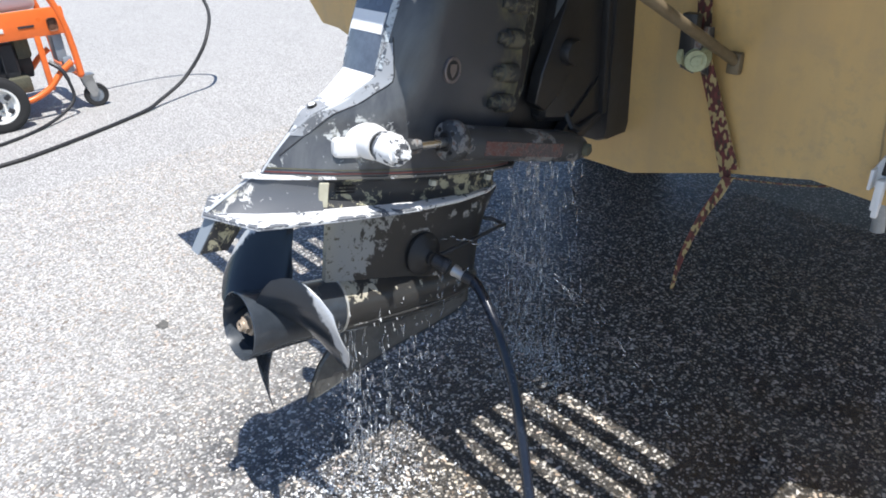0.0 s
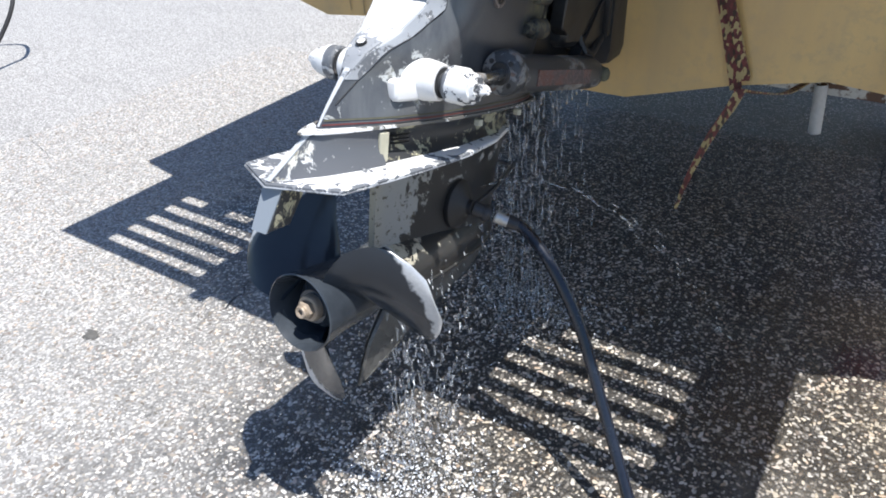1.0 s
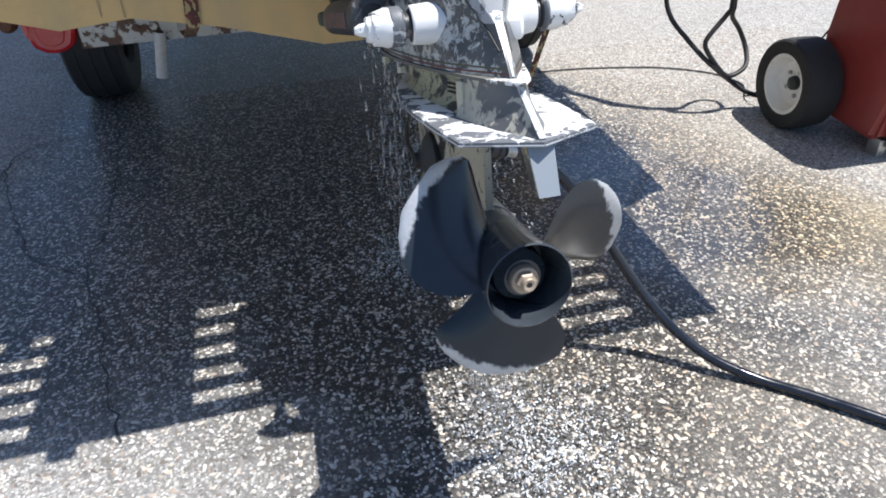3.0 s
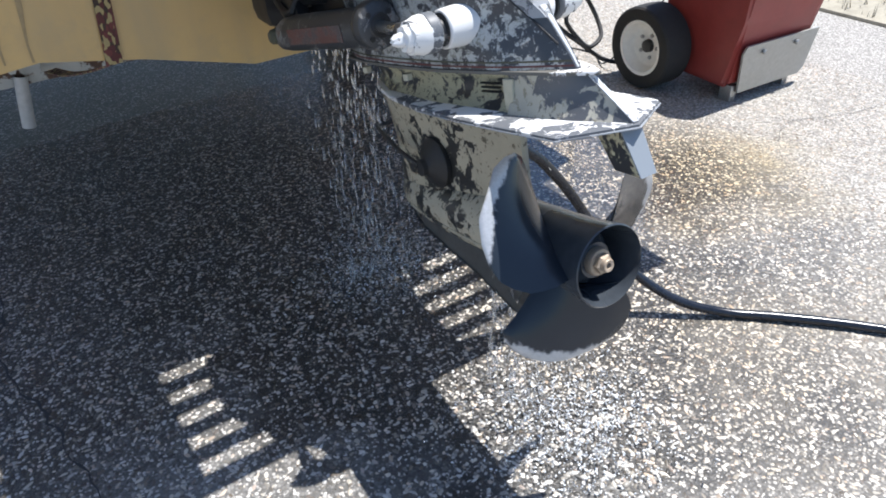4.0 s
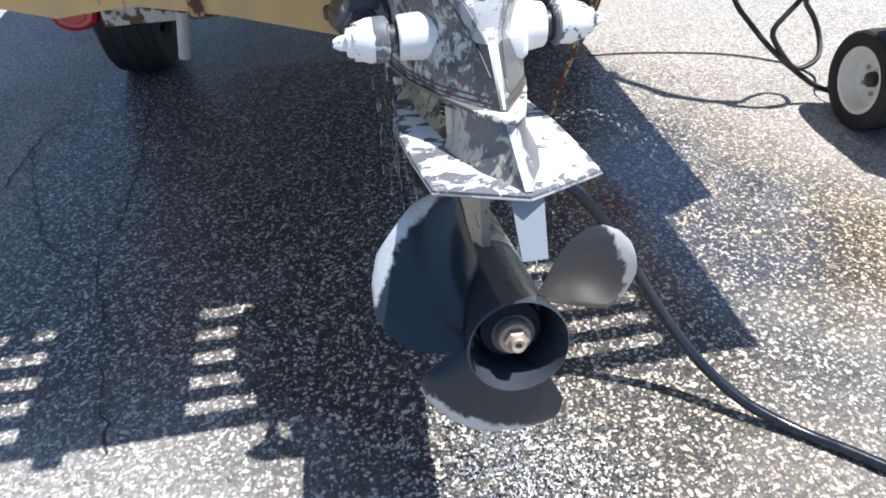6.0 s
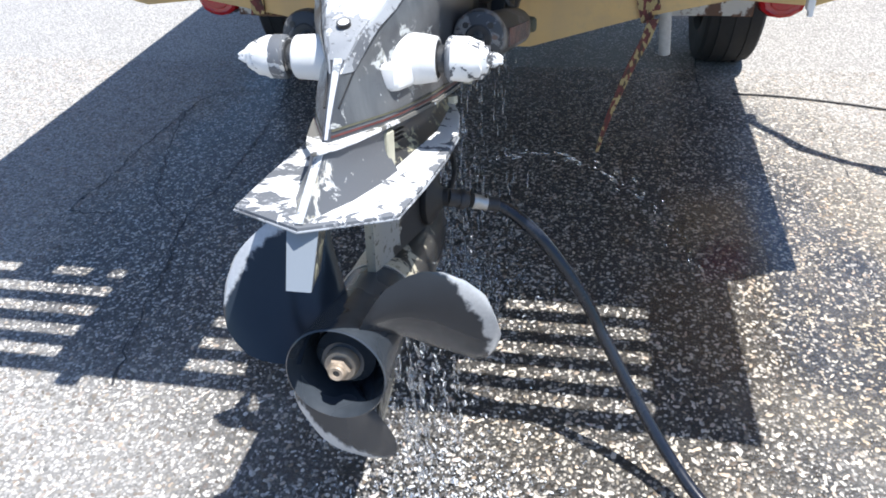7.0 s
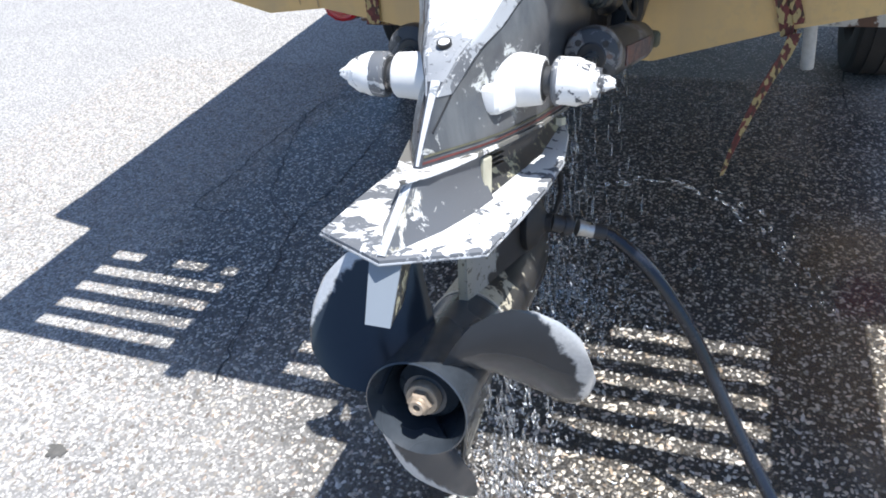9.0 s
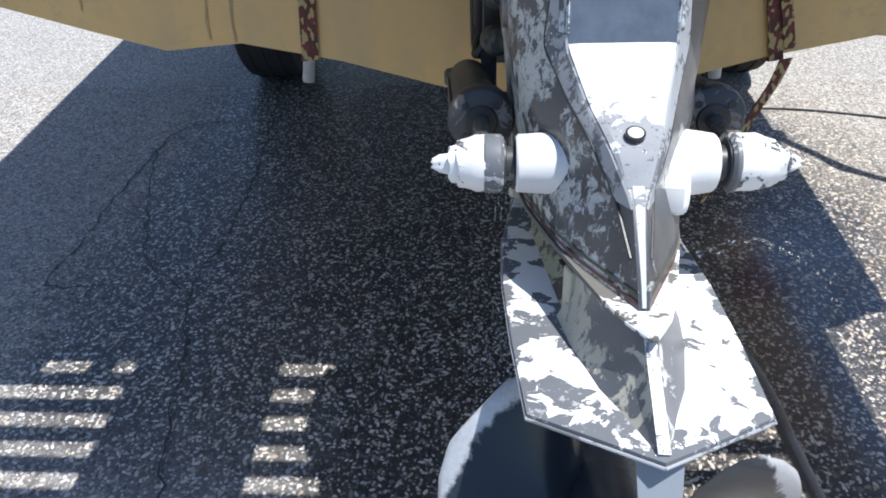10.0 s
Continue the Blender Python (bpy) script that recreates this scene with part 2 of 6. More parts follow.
def ground_material(name, island, single=False):
    n = Nodes(name)
    pos = n.pos
    px, py = n.axis("X", pos), n.axis("Y", pos)
    # real wetness together with the boat's painted shade
    wet = wet_shade_mask(n)
    tan = n.ramp(n.noise(1.1, 4, 0.6, pos), [(0.42, 0.0), (0.62, 1.0)])
    if island:
        k = n.random(not single)
        stone = n.ramp(k, [(0.0, (0.16, 0.157, 0.15)), (0.3, (0.28, 0.274, 0.263)), (0.55, (0.40, 0.392, 0.377)),
                           (0.8, (0.53, 0.52, 0.50)), (1.0, (0.68, 0.67, 0.65))])
        # wet tones that also hold the boat's shade and its sky glints
        wet_shade_tone = n.ramp(k, [(0.0, (0.030, 0.029, 0.028)), (0.42, (0.070, 0.067, 0.063)), (0.57, (0.21, 0.20, 0.183)), (0.69, (0.53, 0.512, 0.475)), (1.0, (0.83, 0.81, 0.77))])
        stone = n.mix(wet, stone, wet_shade_tone)
        # a second throw sets the kind of stone: flint, tan, brown, pink
        hue = n.math("FRACT", n.math("MULTIPLY", k, 37.7))
        tint = n.ramp(hue, [(0.0, (1.0, 1.0, 1.0)), (0.35, (0.94, 0.97, 1.0)), (0.50, (1.0, 0.93, 0.82)), (0.68, (1.0, 0.96, 0.88)), (0.80, (0.80, 0.62, 0.46)), (0.90, (1.0, 0.84, 0.78)), (1.0, (1.0, 1.0, 0.98))])
        stone = n.mix(0.8, stone, tint, "MULTIPLY")
        stone = n.mix(n.math("MULTIPLY", n.noise(600, 3, 0.6, pos), 0.5), stone, (0.62, 0.61, 0.60), "MULTIPLY")
    else:
        v = n.voronoi(140, pos)
        c = n.axis("X", v.outputs["Color"])
        grit = n.ramp(c, [(0.0, (0.33, 0.325, 0.315)), (0.3, (0.40, 0.395, 0.385)), (0.6, (0.47, 0.465, 0.452)), (1.0, (0.58, 0.575, 0.56))])
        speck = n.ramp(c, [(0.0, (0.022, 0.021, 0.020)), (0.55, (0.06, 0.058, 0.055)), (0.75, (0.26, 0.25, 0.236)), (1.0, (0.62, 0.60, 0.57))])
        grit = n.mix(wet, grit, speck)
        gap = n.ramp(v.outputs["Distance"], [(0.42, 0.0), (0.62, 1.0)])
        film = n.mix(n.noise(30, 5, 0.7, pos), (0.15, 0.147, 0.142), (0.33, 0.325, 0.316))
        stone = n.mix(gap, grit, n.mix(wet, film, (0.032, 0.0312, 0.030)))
        n.bump(n.math("ADD", n.math("MULTIPLY", v.outputs["Distance"], -1.0), n.math("MULTIPLY", n.noise(900, 3, 0.6, pos), 0.3)), 0.6, 0.004)
    stone = n.mix(n.math("MULTIPLY", n.math("MULTIPLY", tan, wet), n.ramp(px, [(0.0, 0.15), (0.6, 0.75)])), stone, (1.0, 0.84, 0.58), "MULTIPLY")
    # rusty brown runoff in front of the cart
    bx = n.math("DIVIDE", n.math("SUBTRACT", px, 1.10), 0.42)
    by = n.math("DIVIDE", n.math("SUBTRACT", py, 1.52), 0.34)
    run = n.math("ADD", n.math("SQRT", n.math("ADD", n.math("MULTIPLY", bx, bx), n.math("MULTIPLY", by, by))), n.math("MULTIPLY", n.math("SUBTRACT", n.noise(4, 5, 0.65, pos), 0.5), 1.5))
    run = n.ramp(run, [(0.35, 1.0), (1.1, 0.0)])
    stone = n.mix(n.math("MULTIPLY", run, 0.65), stone, (0.98, 0.82, 0.50), "MULTIPLY")
    big = n.noise(0.7, 4, 0.6, pos)
    stone = n.mix(n.math("MULTIPLY", n.ramp(big, [(0.35, 1.0), (0.7, 0.0)]), n.math("MULTIPLY", n.math("SUBTRACT", 1.0, wet), 0.18)), stone, (0.24, 0.237, 0.23))
    # weathered grey drifts and old drips on the dry yard
    drift = n.noise(1.7, 7, 0.68, pos, stretch=(1.0, 2.2, 1.0), distort=0.8)
    stone = n.mix(n.math("MULTIPLY", n.ramp(drift, [(0.52, 0.0), (0.68, 1.0)]), n.math("MULTIPLY", n.math("SUBTRACT", 1.0, wet), 0.22)), stone, (0.20, 0.197, 0.19))
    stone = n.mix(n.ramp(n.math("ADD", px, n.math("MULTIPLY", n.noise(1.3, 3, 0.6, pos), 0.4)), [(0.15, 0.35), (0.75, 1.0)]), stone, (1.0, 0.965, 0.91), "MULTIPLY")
    rough = n.math("SUBTRACT", 0.88, n.math("MULTIPLY", wet, 0.42))
    return n.done(stone, rough, 0.0, Coat_Weight=n.math("MULTIPLY", wet, 0.4 if island else 0.2), Coat_Roughness=0.22)


def film_material(name, puddle=False):
    """A thin film of water: clear, with a sheen that follows its reflection alone. A puddle lies smoother and thicker."""
    n = Nodes(name)
    if puddle:
        px, py = n.math("DIVIDE", n.math("SUBTRACT", n.axis("X", n.pos), 0.70), 0.42), n.math("DIVIDE", n.math("SUBTRACT", n.axis("Y", n.pos), 1.80), 0.55)
        d = n.math("SQRT", n.math("ADD", n.math("MULTIPLY", px, px), n.math("MULTIPLY", py, py)))
        d = n.math("ADD", d, n.math("MULTIPLY", n.math("SUBTRACT", n.noise(5, 6, 0.65, n.pos), 0.5), 0.7))
        wet = n.ramp(d, [(0.55, 1.0), (0.95, 0.3)])
    else:
        wet = wet_shade_mask(n)
    n.t.nodes.remove(n.bsdf)
    bump = n.t.nodes.new("ShaderNodeBump")
    bump.inputs["Strength"].default_value, bump.inputs["Distance"].default_value = 0.12 if puddle else 0.35, 0.004
    n.put(bump.inputs["Height"], n.math("ADD", n.noise(70, 3, 0.6, n.pos), n.math("MULTIPLY", n.noise(9, 3, 0.6, n.pos), 0.8)))
    gloss, clear = n.t.nodes.new("ShaderNodeBsdfGlossy"), n.t.nodes.new("ShaderNodeBsdfTransparent")
    gloss.inputs["Roughness"].default_value = 0.08 if puddle else 0.22
    n.t.links.new(bump.outputs[0], gloss.inputs["Normal"])
    face = n.t.nodes.new("ShaderNodeLayerWeight").outputs["Facing"]
    sheen = n.math("ADD", 0.10 if puddle else 0.022, n.math("MULTIPLY", n.math("POWER", face, 5.0), 0.55))
    mix = n.t.nodes.new("ShaderNodeMixShader")
    n.put(mix.inputs[0], n.math("MULTIPLY", n.ramp(wet, [(0.35, 0.0), (0.9, 1.0)]), sheen))
    n.t.links.new(clear.outputs[0], mix.inputs[1])
    n.t.links.new(gloss.outputs[0], mix.inputs[2])
    n.t.links.new(mix.outputs[0], n.t.nodes["Material Output"].inputs[0])
    return n.mat


FILM = film_material("water_film")
PUDDLE = film_material("puddle_film", True)


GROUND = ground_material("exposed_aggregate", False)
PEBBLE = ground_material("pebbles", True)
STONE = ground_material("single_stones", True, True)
CRACK = plain("crack_dirt", (0.042, 0.043, 0.046), 0.6, vary=0.4, scale=200)
OIL = plain("old_oil", (0.10, 0.095, 0.085), 0.6, vary=0.5, scale=90)
BLACK = plain("black_casting", (0.019, 0.019, 0.020), 0.36, vary=0.4, scale=90, bump=0.25)
RUBBER = plain("black_rubber", (0.017, 0.017, 0.018), 0.55, vary=0.3, scale=120)
HOSE = plain("black_hose", (0.012, 0.015, 0.023), 0.22, vary=0.3, scale=150, bump=0.1)
TYRE = plain("tyre_rubber", (0.022, 0.022, 0.022), 0.8, vary=0.3, scale=80, bump=0.3)
CHROME = plain("worn_chrome", (0.62, 0.62, 0.60), 0.25, 1.0, vary=0.15, scale=120)
STEEL = plain("dull_steel", (0.42, 0.42, 0.41), 0.4, 0.8, vary=0.25, scale=90)
BRASS = plain("tarnished_brass", (0.40, 0.32, 0.24), 0.55, 0.3, vary=0.3, scale=160)
WHITE = plain("chalky_white_paint", (0.76, 0.76, 0.75), 0.6, vary=0.06, scale=60, bump=0.2)
BOSS = peeling("boss_paint", (0.76, 0.76, 0.75), (0.28, 0.29, 0.30), (0.08, 0.085, 0.09), 44, 0.69, 0.66, 0.5, edge=(0.55, 0.57, 0.58))
LIP = peeling("lip_paint", (0.78, 0.78, 0.77), (0.16, 0.155, 0.14), (0.06, 0.06, 0.055), 60, 0.60, 0.66, 0.5, edge=(0.55, 0.57, 0.58), detail=6, grain=0.6, side=-1.5, bias=lip_wear)
CAP = peeling("cap_paint", (0.78, 0.78, 0.77), (0.10, 0.105, 0.115), (0.35, 0.36, 0.36), 55, 0.575, 0.62, 0.5, edge=(0.55, 0.57, 0.58), detail=6)
BORDER = peeling("scuffed_border", (0.33, 0.35, 0.375), (0.15, 0.16, 0.175), (0.62, 0.63, 0.63), 60, 0.53, 0.60, 0.35, edge=(0.6, 0.61, 0.62))
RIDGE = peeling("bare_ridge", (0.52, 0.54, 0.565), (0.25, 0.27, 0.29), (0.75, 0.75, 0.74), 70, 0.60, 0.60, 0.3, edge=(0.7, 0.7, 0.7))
PLATE = peeling("plate_paint", (0.80, 0.80, 0.79), (0.15, 0.16, 0.175), (0.36, 0.37, 0.38), 44, 0.585, 0.60, 0.45, side=-0.5, edge=(0.5, 0.52, 0.54), bias=rim_wear, detail=5, grain=0.6)
DECK = peeling("deck_paint", (0.76, 0.765, 0.77), (0.30, 0.315, 0.335), (0.10, 0.105, 0.115), 60, 0.645, 0.6, 0.35, edge=(0.5, 0.52, 0.54), bias=deck_wear, cluster=0.45)
HOUSING = peeling("housing_paint", (0.055, 0.059, 0.067), (0.52, 0.54, 0.53), (0.22, 0.22, 0.19), 60, 0.635, 0.55, 0.22, side=-1.9, grime=True, bias=boss_splash, lit_grey=(0.135, 0.142, 0.145))
FIN = peeling("fin_paint", (0.105, 0.111, 0.122), (0.50, 0.48, 0.40), (0.24, 0.22, 0.16), 44, 0.565, 0.58, 0.3, side=-1.1, under2=(0.60, 0.61, 0.60), edge=(0.4, 0.41, 0.40), cluster=0.9)
UNDER = peeling("olive_primer", (0.042, 0.044, 0.047), (0.50, 0.47, 0.32), (0.055, 0.055, 0.05), 46, 0.515, 0.58, 0.3, side=-1.2, edge=(0.2, 0.2, 0.17))
LEG = peeling("leg_paint", (0.037, 0.036, 0.034), (0.47, 0.425, 0.32), (0.085, 0.072, 0.045), 36, 0.550, 0.60, 0.26, side=-2.4, edge=(0.16, 0.16, 0.13), cluster=0.8, bias=leg_wear, under2=(0.30, 0.30, 0.285))
CASE = peeling("gearcase_paint", (0.037, 0.036, 0.034), (0.49, 0.45, 0.35), (0.085, 0.072, 0.045), 34, 0.575, 0.60, 0.24, side=-2.0, edge=(0.16, 0.16, 0.13), cluster=0.6, bias=case_wear)
RINGMETAL = plain("bright_ring", (0.58, 0.57, 0.53), 0.35, 0.4, vary=0.25, scale=90)
SKEG = plain("bare_skeg", (0.095, 0.094, 0.088), 0.32, vary=0.4, scale=70)
PROP = plain("prop_paint", (0.040, 0.048, 0.058), 0.20, vary=0.3, scale=50, bump=0.06)
TABFACE = peeling("tab_paint", (0.23, 0.26, 0.29), (0.66, 0.68, 0.68), (0.40, 0.42, 0.43), 70, 0.66, 0.62, 0.4, edge=(0.5, 0.52, 0.54), cluster=0.9)
EDGE = peeling("chipped_edge", (0.075, 0.088, 0.11), (0.50, 0.56, 0.60), (0.20, 0.22, 0.24), 60, 0.50, 0.55, 0.4, edge=(0.5, 0.52, 0.54))
COLLAR = peeling("collar_metal", (0.14, 0.15, 0.165), (0.70, 0.70, 0.69), (0.05, 0.05, 0.055), 44, 0.51, 0.62, 0.4, edge=(0.3, 0.31, 0.32))
GREY = plain("grey_anode", (0.27, 0.30, 0.33), 0.45, 0.35, vary=0.15, scale=70)
CYL = peeling("cylinder_paint", (0.045, 0.047, 0.050), (0.25, 0.245, 0.235), (0.15, 0.095, 0.07), 38, 0.57, 0.55, 0.36)
DECAL = peeling("faded_decal", (0.13, 0.055, 0.045), (0.12, 0.10, 0.095), (0.07, 0.06, 0.06), 150, 0.52, 0.56, 0.5)
RED_LINE = plain("red_pinstripe", (0.11, 0.030, 0.026), 0.45, vary=0.45, scale=70)
CREAM = plain("cream_strip", (0.44, 0.42, 0.32), 0.5, vary=0.2, scale=60)
EMBLEM = plain("emblem_metal", (0.20, 0.175, 0.17), 0.4, 0.5, vary=0.3, scale=140)
BELL = peeling("grimy_casting", (0.016, 0.016, 0.017), (0.25, 0.245, 0.17), (0.06, 0.06, 0.05), 34, 0.57, 0.5, 0.38, edge=(0.10, 0.10, 0.08))
# graphite cover with the sky's reflection put into its blue-grey colour
COVER = plain("sky_tinted_cover", (0.115, 0.138, 0.175), 0.25, vary=0.35, scale=45, bump=0.06)
NUT = peeling("grimy_nut", (0.035, 0.035, 0.033), (0.13, 0.12, 0.085), (0.10, 0.065, 0.04), 70, 0.54, 0.6, 0.5, edge=(0.12, 0.115, 0.09))
GRIME = plain("salt_grime", (0.085, 0.083, 0.055), 0.8, vary=0.4, scale=90)
LICHEN = plain("green_corrosion", (0.34, 0.36, 0.22), 0.6, vary=0.35, scale=140, bump=0.4)
RUST = plain("rust", (0.13, 0.06, 0.035), 0.8, vary=0.4, scale=120, bump=0.4)


def blade_material():
    """Dark paint worn to bare metal along the blade's outer edge."""
    n = Nodes("blade_paint")
    x, z = n.axis("X"), n.axis("Z")
    r = n.math("SQRT", n.math("ADD", n.math("MULTIPLY", x, x), n.math("MULTIPLY", z, z)))
    r = n.math("ADD", r, n.math("MULTIPLY", n.math("SUBTRACT", n.noise(38, 6, 0.65), 0.5), 0.035))
    worn = n.ramp(n.math("MULTIPLY", r, 5.0), [(0.815, 0.0), (0.845, 1.0)])
    fine, slow = n.noise(220, 4, 0.65), n.noise(9, 4)
    paint = n.mix(slow, (0.012, 0.017, 0.024), (0.026, 0.033, 0.043))
    metal = n.mix(fine, (0.34, 0.355, 0.37), (0.58, 0.59, 0.60))
    n.bump(n.math("ADD", n.math("MULTIPLY", worn, -0.5), n.math("MULTIPLY", fine, 0.1)), 0.3, 0.0008)
    return n.done(n.mix(worn, paint, metal), n.mix(worn, (0.20, 0.20, 0.20), (0.34, 0.34, 0.34)), n.math("MULTIPLY", worn, 0.35), Specular_IOR_Level=0.4)


BLADE = blade_material()


def gelcoat_material():
    n = Nodes("tan_gelcoat")
    slow, fine = n.noise(1.6, 5, 0.6), n.noise(160, 4)
    streak = n.noise(7, 5, 0.6, stretch=(1.0, 1.0, 0.12))
    col = n.ramp(slow, [(0.3, (0.45, 0.245, 0.055)), (0.5, (0.54, 0.315, 0.078)), (0.7, (0.61, 0.39, 0.118))])
    col = n.mix(n.math("MULTIPLY", n.ramp(streak, [(0.46, 0.0), (0.70, 1.0)]), 0.6), col, (0.30, 0.20, 0.085))
    blot = n.ramp(n.noise(11, 7, 0.7), [(0.52, 0.0), (0.66, 1.0)])
    col = n.mix(n.math("MULTIPLY", blot, 0.4), col, (0.36, 0.23, 0.085))
    mottle = n.math("MULTIPLY", n.ramp(n.noise(55, 5, 0.65), [(0.50, 0.0), (0.64, 1.0)]), n.ramp(n.noise(3.0, 3), [(0.40, 0.0), (0.62, 1.0)]))
    col = n.mix(n.math("MULTIPLY", mottle, 0.45), col, (0.30, 0.205, 0.085))
    band = n.ramp(n.math("ADD", n.axis("Z"), n.math("MULTIPLY", streak, 0.05)), [(0.60, 1.0), (0.66, 0.0)])
    col = n.mix(n.math("MULTIPLY", band, 0.25), col, (0.62, 0.55, 0.36))
    n.bump(fine, 0.05, 0.0006)
    return n.done(col, n.ramp(slow, [(0.3, 0.28), (0.7, 0.42)]), 0.0)


GELCOAT = gelcoat_material()
STAIN = plain("brown_stain", (0.33, 0.235, 0.115), 0.6, vary=0.3, scale=60)


def trailer_material():
    n = Nodes("rusty_galvanised_paint")
    a, b = n.noise(16, 7, 0.65), n.noise(110, 5, 0.7)
    col = n.mix(n.math("MULTIPLY", b, 0.4), (0.55, 0.55, 0.52), (0.36, 0.35, 0.32))
    m = n.ramp(a, [(0.50, 0.0), (0.54, 1.0)])
    col = n.mix(m, col, n.mix(b, (0.17, 0.08, 0.045), (0.05, 0.045, 0.04)))
    n.bump(a, 0.4, 0.003)
    return n.done(col, 0.65, 0.1)


TRAILER = trailer_material()
STRUT = plain("tarnished_strut", (0.17, 0.135, 0.085), 0.5, 0.3, vary=0.35, scale=60)
GALV = plain("galvanised_pipe", (0.46, 0.47, 0.47), 0.5, 0.3, vary=0.25, scale=70)


def strap_material():
    n = Nodes("camouflage_webbing")
    m = n.t.nodes.new("ShaderNodeMapping")
    m.inputs["Scale"].default_value = (1.6, 1.0, 0.8)
    m.inputs["Rotation"].default_value = (0.3, 0.5, 0.2)
    n.t.links.new(n.obj, m.inputs["Vector"])
    v = n.voronoi(120, m.outputs[0])
    c = n.axis("Y", v.outputs["Color"])
    col = n.ramp(c, [(0.0, (0.095, 0.02, 0.022)), (0.34, (0.42, 0.33, 0.15)), (0.66, (0.045, 0.026, 0.02)), (0.80, (0.15, 0.03, 0.032))], "CONSTANT")
    weave = n.noise(900, 2)
    n.bump(weave, 0.5, 0.0008)
    return n.done(n.mix(n.math("MULTIPLY", weave, 0.4), col, (0.10, 0.07, 0.04)), 0.85)


WEBBING = strap_material()
ORANGE = plain("orange_enamel", (0.80, 0.16, 0.03), 0.35, vary=0.1, scale=30)
REDBODY = plain("faded_red_enamel", (0.27, 0.042, 0.036), 0.38, vary=0.2, scale=18)
CREAMWHITE = plain("cream_plastic", (0.72, 0.72, 0.68), 0.4, vary=0.06, scale=30)
RIM = plain("white_rim", (0.80, 0.79, 0.74), 0.45, vary=0.12, scale=50)
ALU = plain("brushed_aluminium", (0.42, 0.42, 0.40), 0.42, 0.55, vary=0.15, scale=70)
DARKPLASTIC = plain("dark_plastic", (0.025, 0.026, 0.03), 0.5, vary=0.3, scale=60)
GRASS = plain("dry_grass", (0.36, 0.33, 0.26), 0.9, vary=0.35, scale=30)


def lens_material():
    n = Nodes("red_lens")
    w = n.voronoi(140, n.obj)
    n.bump(w.outputs["Distance"], 0.3, 0.002)
    return n.done((0.42, 0.012, 0.015), 0.15, 0.0, Coat_Weight=0.5)


LENS = lens_material()


def water_material():
    n = Nodes("water")
    return n.done((0.93, 0.96, 1.0), 0.06, 0.0, IOR=1.33, Transmission_Weight=0.94)


WATER = water_material()
FOAM = plain("water_foam", (0.85, 0.87, 0.88), 0.25, vary=0.1, scale=300, bump=0.3)


# ---------- ground ----------
def build_ground():
    bm = bmesh.new()
    edges = [-400, -60, -15, -6, -3, -1.5, 0, 1.5, 2.64, 6, 15, 60, 400]
    grid = [[bm.verts.new((x, y, 0)) for x in edges] for y in edges]
    for i in range(len(edges) - 1):
        for j in range(len(edges) - 1):
            bm.faces.new((grid[i][j], grid[i][j + 1], grid[i + 1][j + 1], grid[i + 1][j]))
    return solo("ground", bm, GROUND, "exposed aggregate concrete yard, sun-bleached, partly wet, boat shade in its colour", "ground", "structure")


def build_cracks():
    rng = random.Random(5)
    runs = [
        [(-0.683, 1.294), (-0.742, 1.514), (-0.778, 1.717), (-0.831, 1.897), (-0.809, 2.162), (-0.822, 2.595), (-0.895, 3.338), (-0.93, 4.4)],
        [(-0.831, 1.897), (-0.99, 2.05), (-1.098, 2.342), (-1.172, 2.627), (-1.105, 2.779), (-0.95, 2.80)],
        [(-1.055, 1.93), (-1.20, 1.93), (-1.198, 2.098), (-1.194, 2.359), (-1.172, 2.627)],
        [(0.69, 3.6), (0.697, 3.213), (0.683, 3.014), (0.707, 2.797), (0.74, 2.70)],
        [(0.984, 2.768), (1.035, 2.584), (1.039, 2.42), (1.028, 2.19)],
        [(1.55, 1.62), (1.9, 1.50), (2.3, 1.55), (2.62, 1.48)],
    ]
    hairline = [
        [(-1.851, 0.859), (-1.847, 1.051), (-1.802, 1.188), (-1.809, 1.292), (-1.851, 1.439), (-1.876, 1.583)],
        [(-2.319, 1.696), (-2.145, 1.656), (-1.983, 1.603)],
        [(1.398, 1.548), (1.551, 1.604), (1.644, 1.574), (1.695, 1.507), (1.77, 1.475)],
        [(0.723, 1.24), (0.722, 1.157), (0.732, 1.072), (0.729, 1.012)],
        [(1.761, 1.717), (1.772, 1.616), (1.769, 1.503)],
        [(-5.795, 2.195), (-4.879, 2.183), (-4.184, 2.192)],
    ]
    for k, run in enumerate(runs + hairline):
        wide = 1.0 if k < 4 else 0.4 if k < len(runs) else 0.28
        bm = bmesh.new()
        pts = smooth_path([(x, y, 0.0) for x, y in run], 0.025)
        left, right = [], []
        for i, q in enumerate(pts):
            d = (pts[min(i + 1, len(pts) - 1)] - pts[max(i - 1, 0)]).normalized()
            s = Vector((-d.y, d.x, 0))
            q = q + s * rng.uniform(-0.008, 0.008)
            w = rng.uniform(0.0008, 0.0034) * wide
            left.append(bm.verts.new((q.x + s.x * w, q.y + s.y * w, 0.0035)))
            right.append(bm.verts.new((q.x - s.x * w, q.y - s.y * w, 0.0035)))
        for i in range(len(pts) - 1):
            bm.faces.new((left[i], right[i], right[i + 1], left[i + 1]))
        solo("ground_crack", bm, CRACK, "dark dirt-filled crack in the concrete", "crack", "structure")


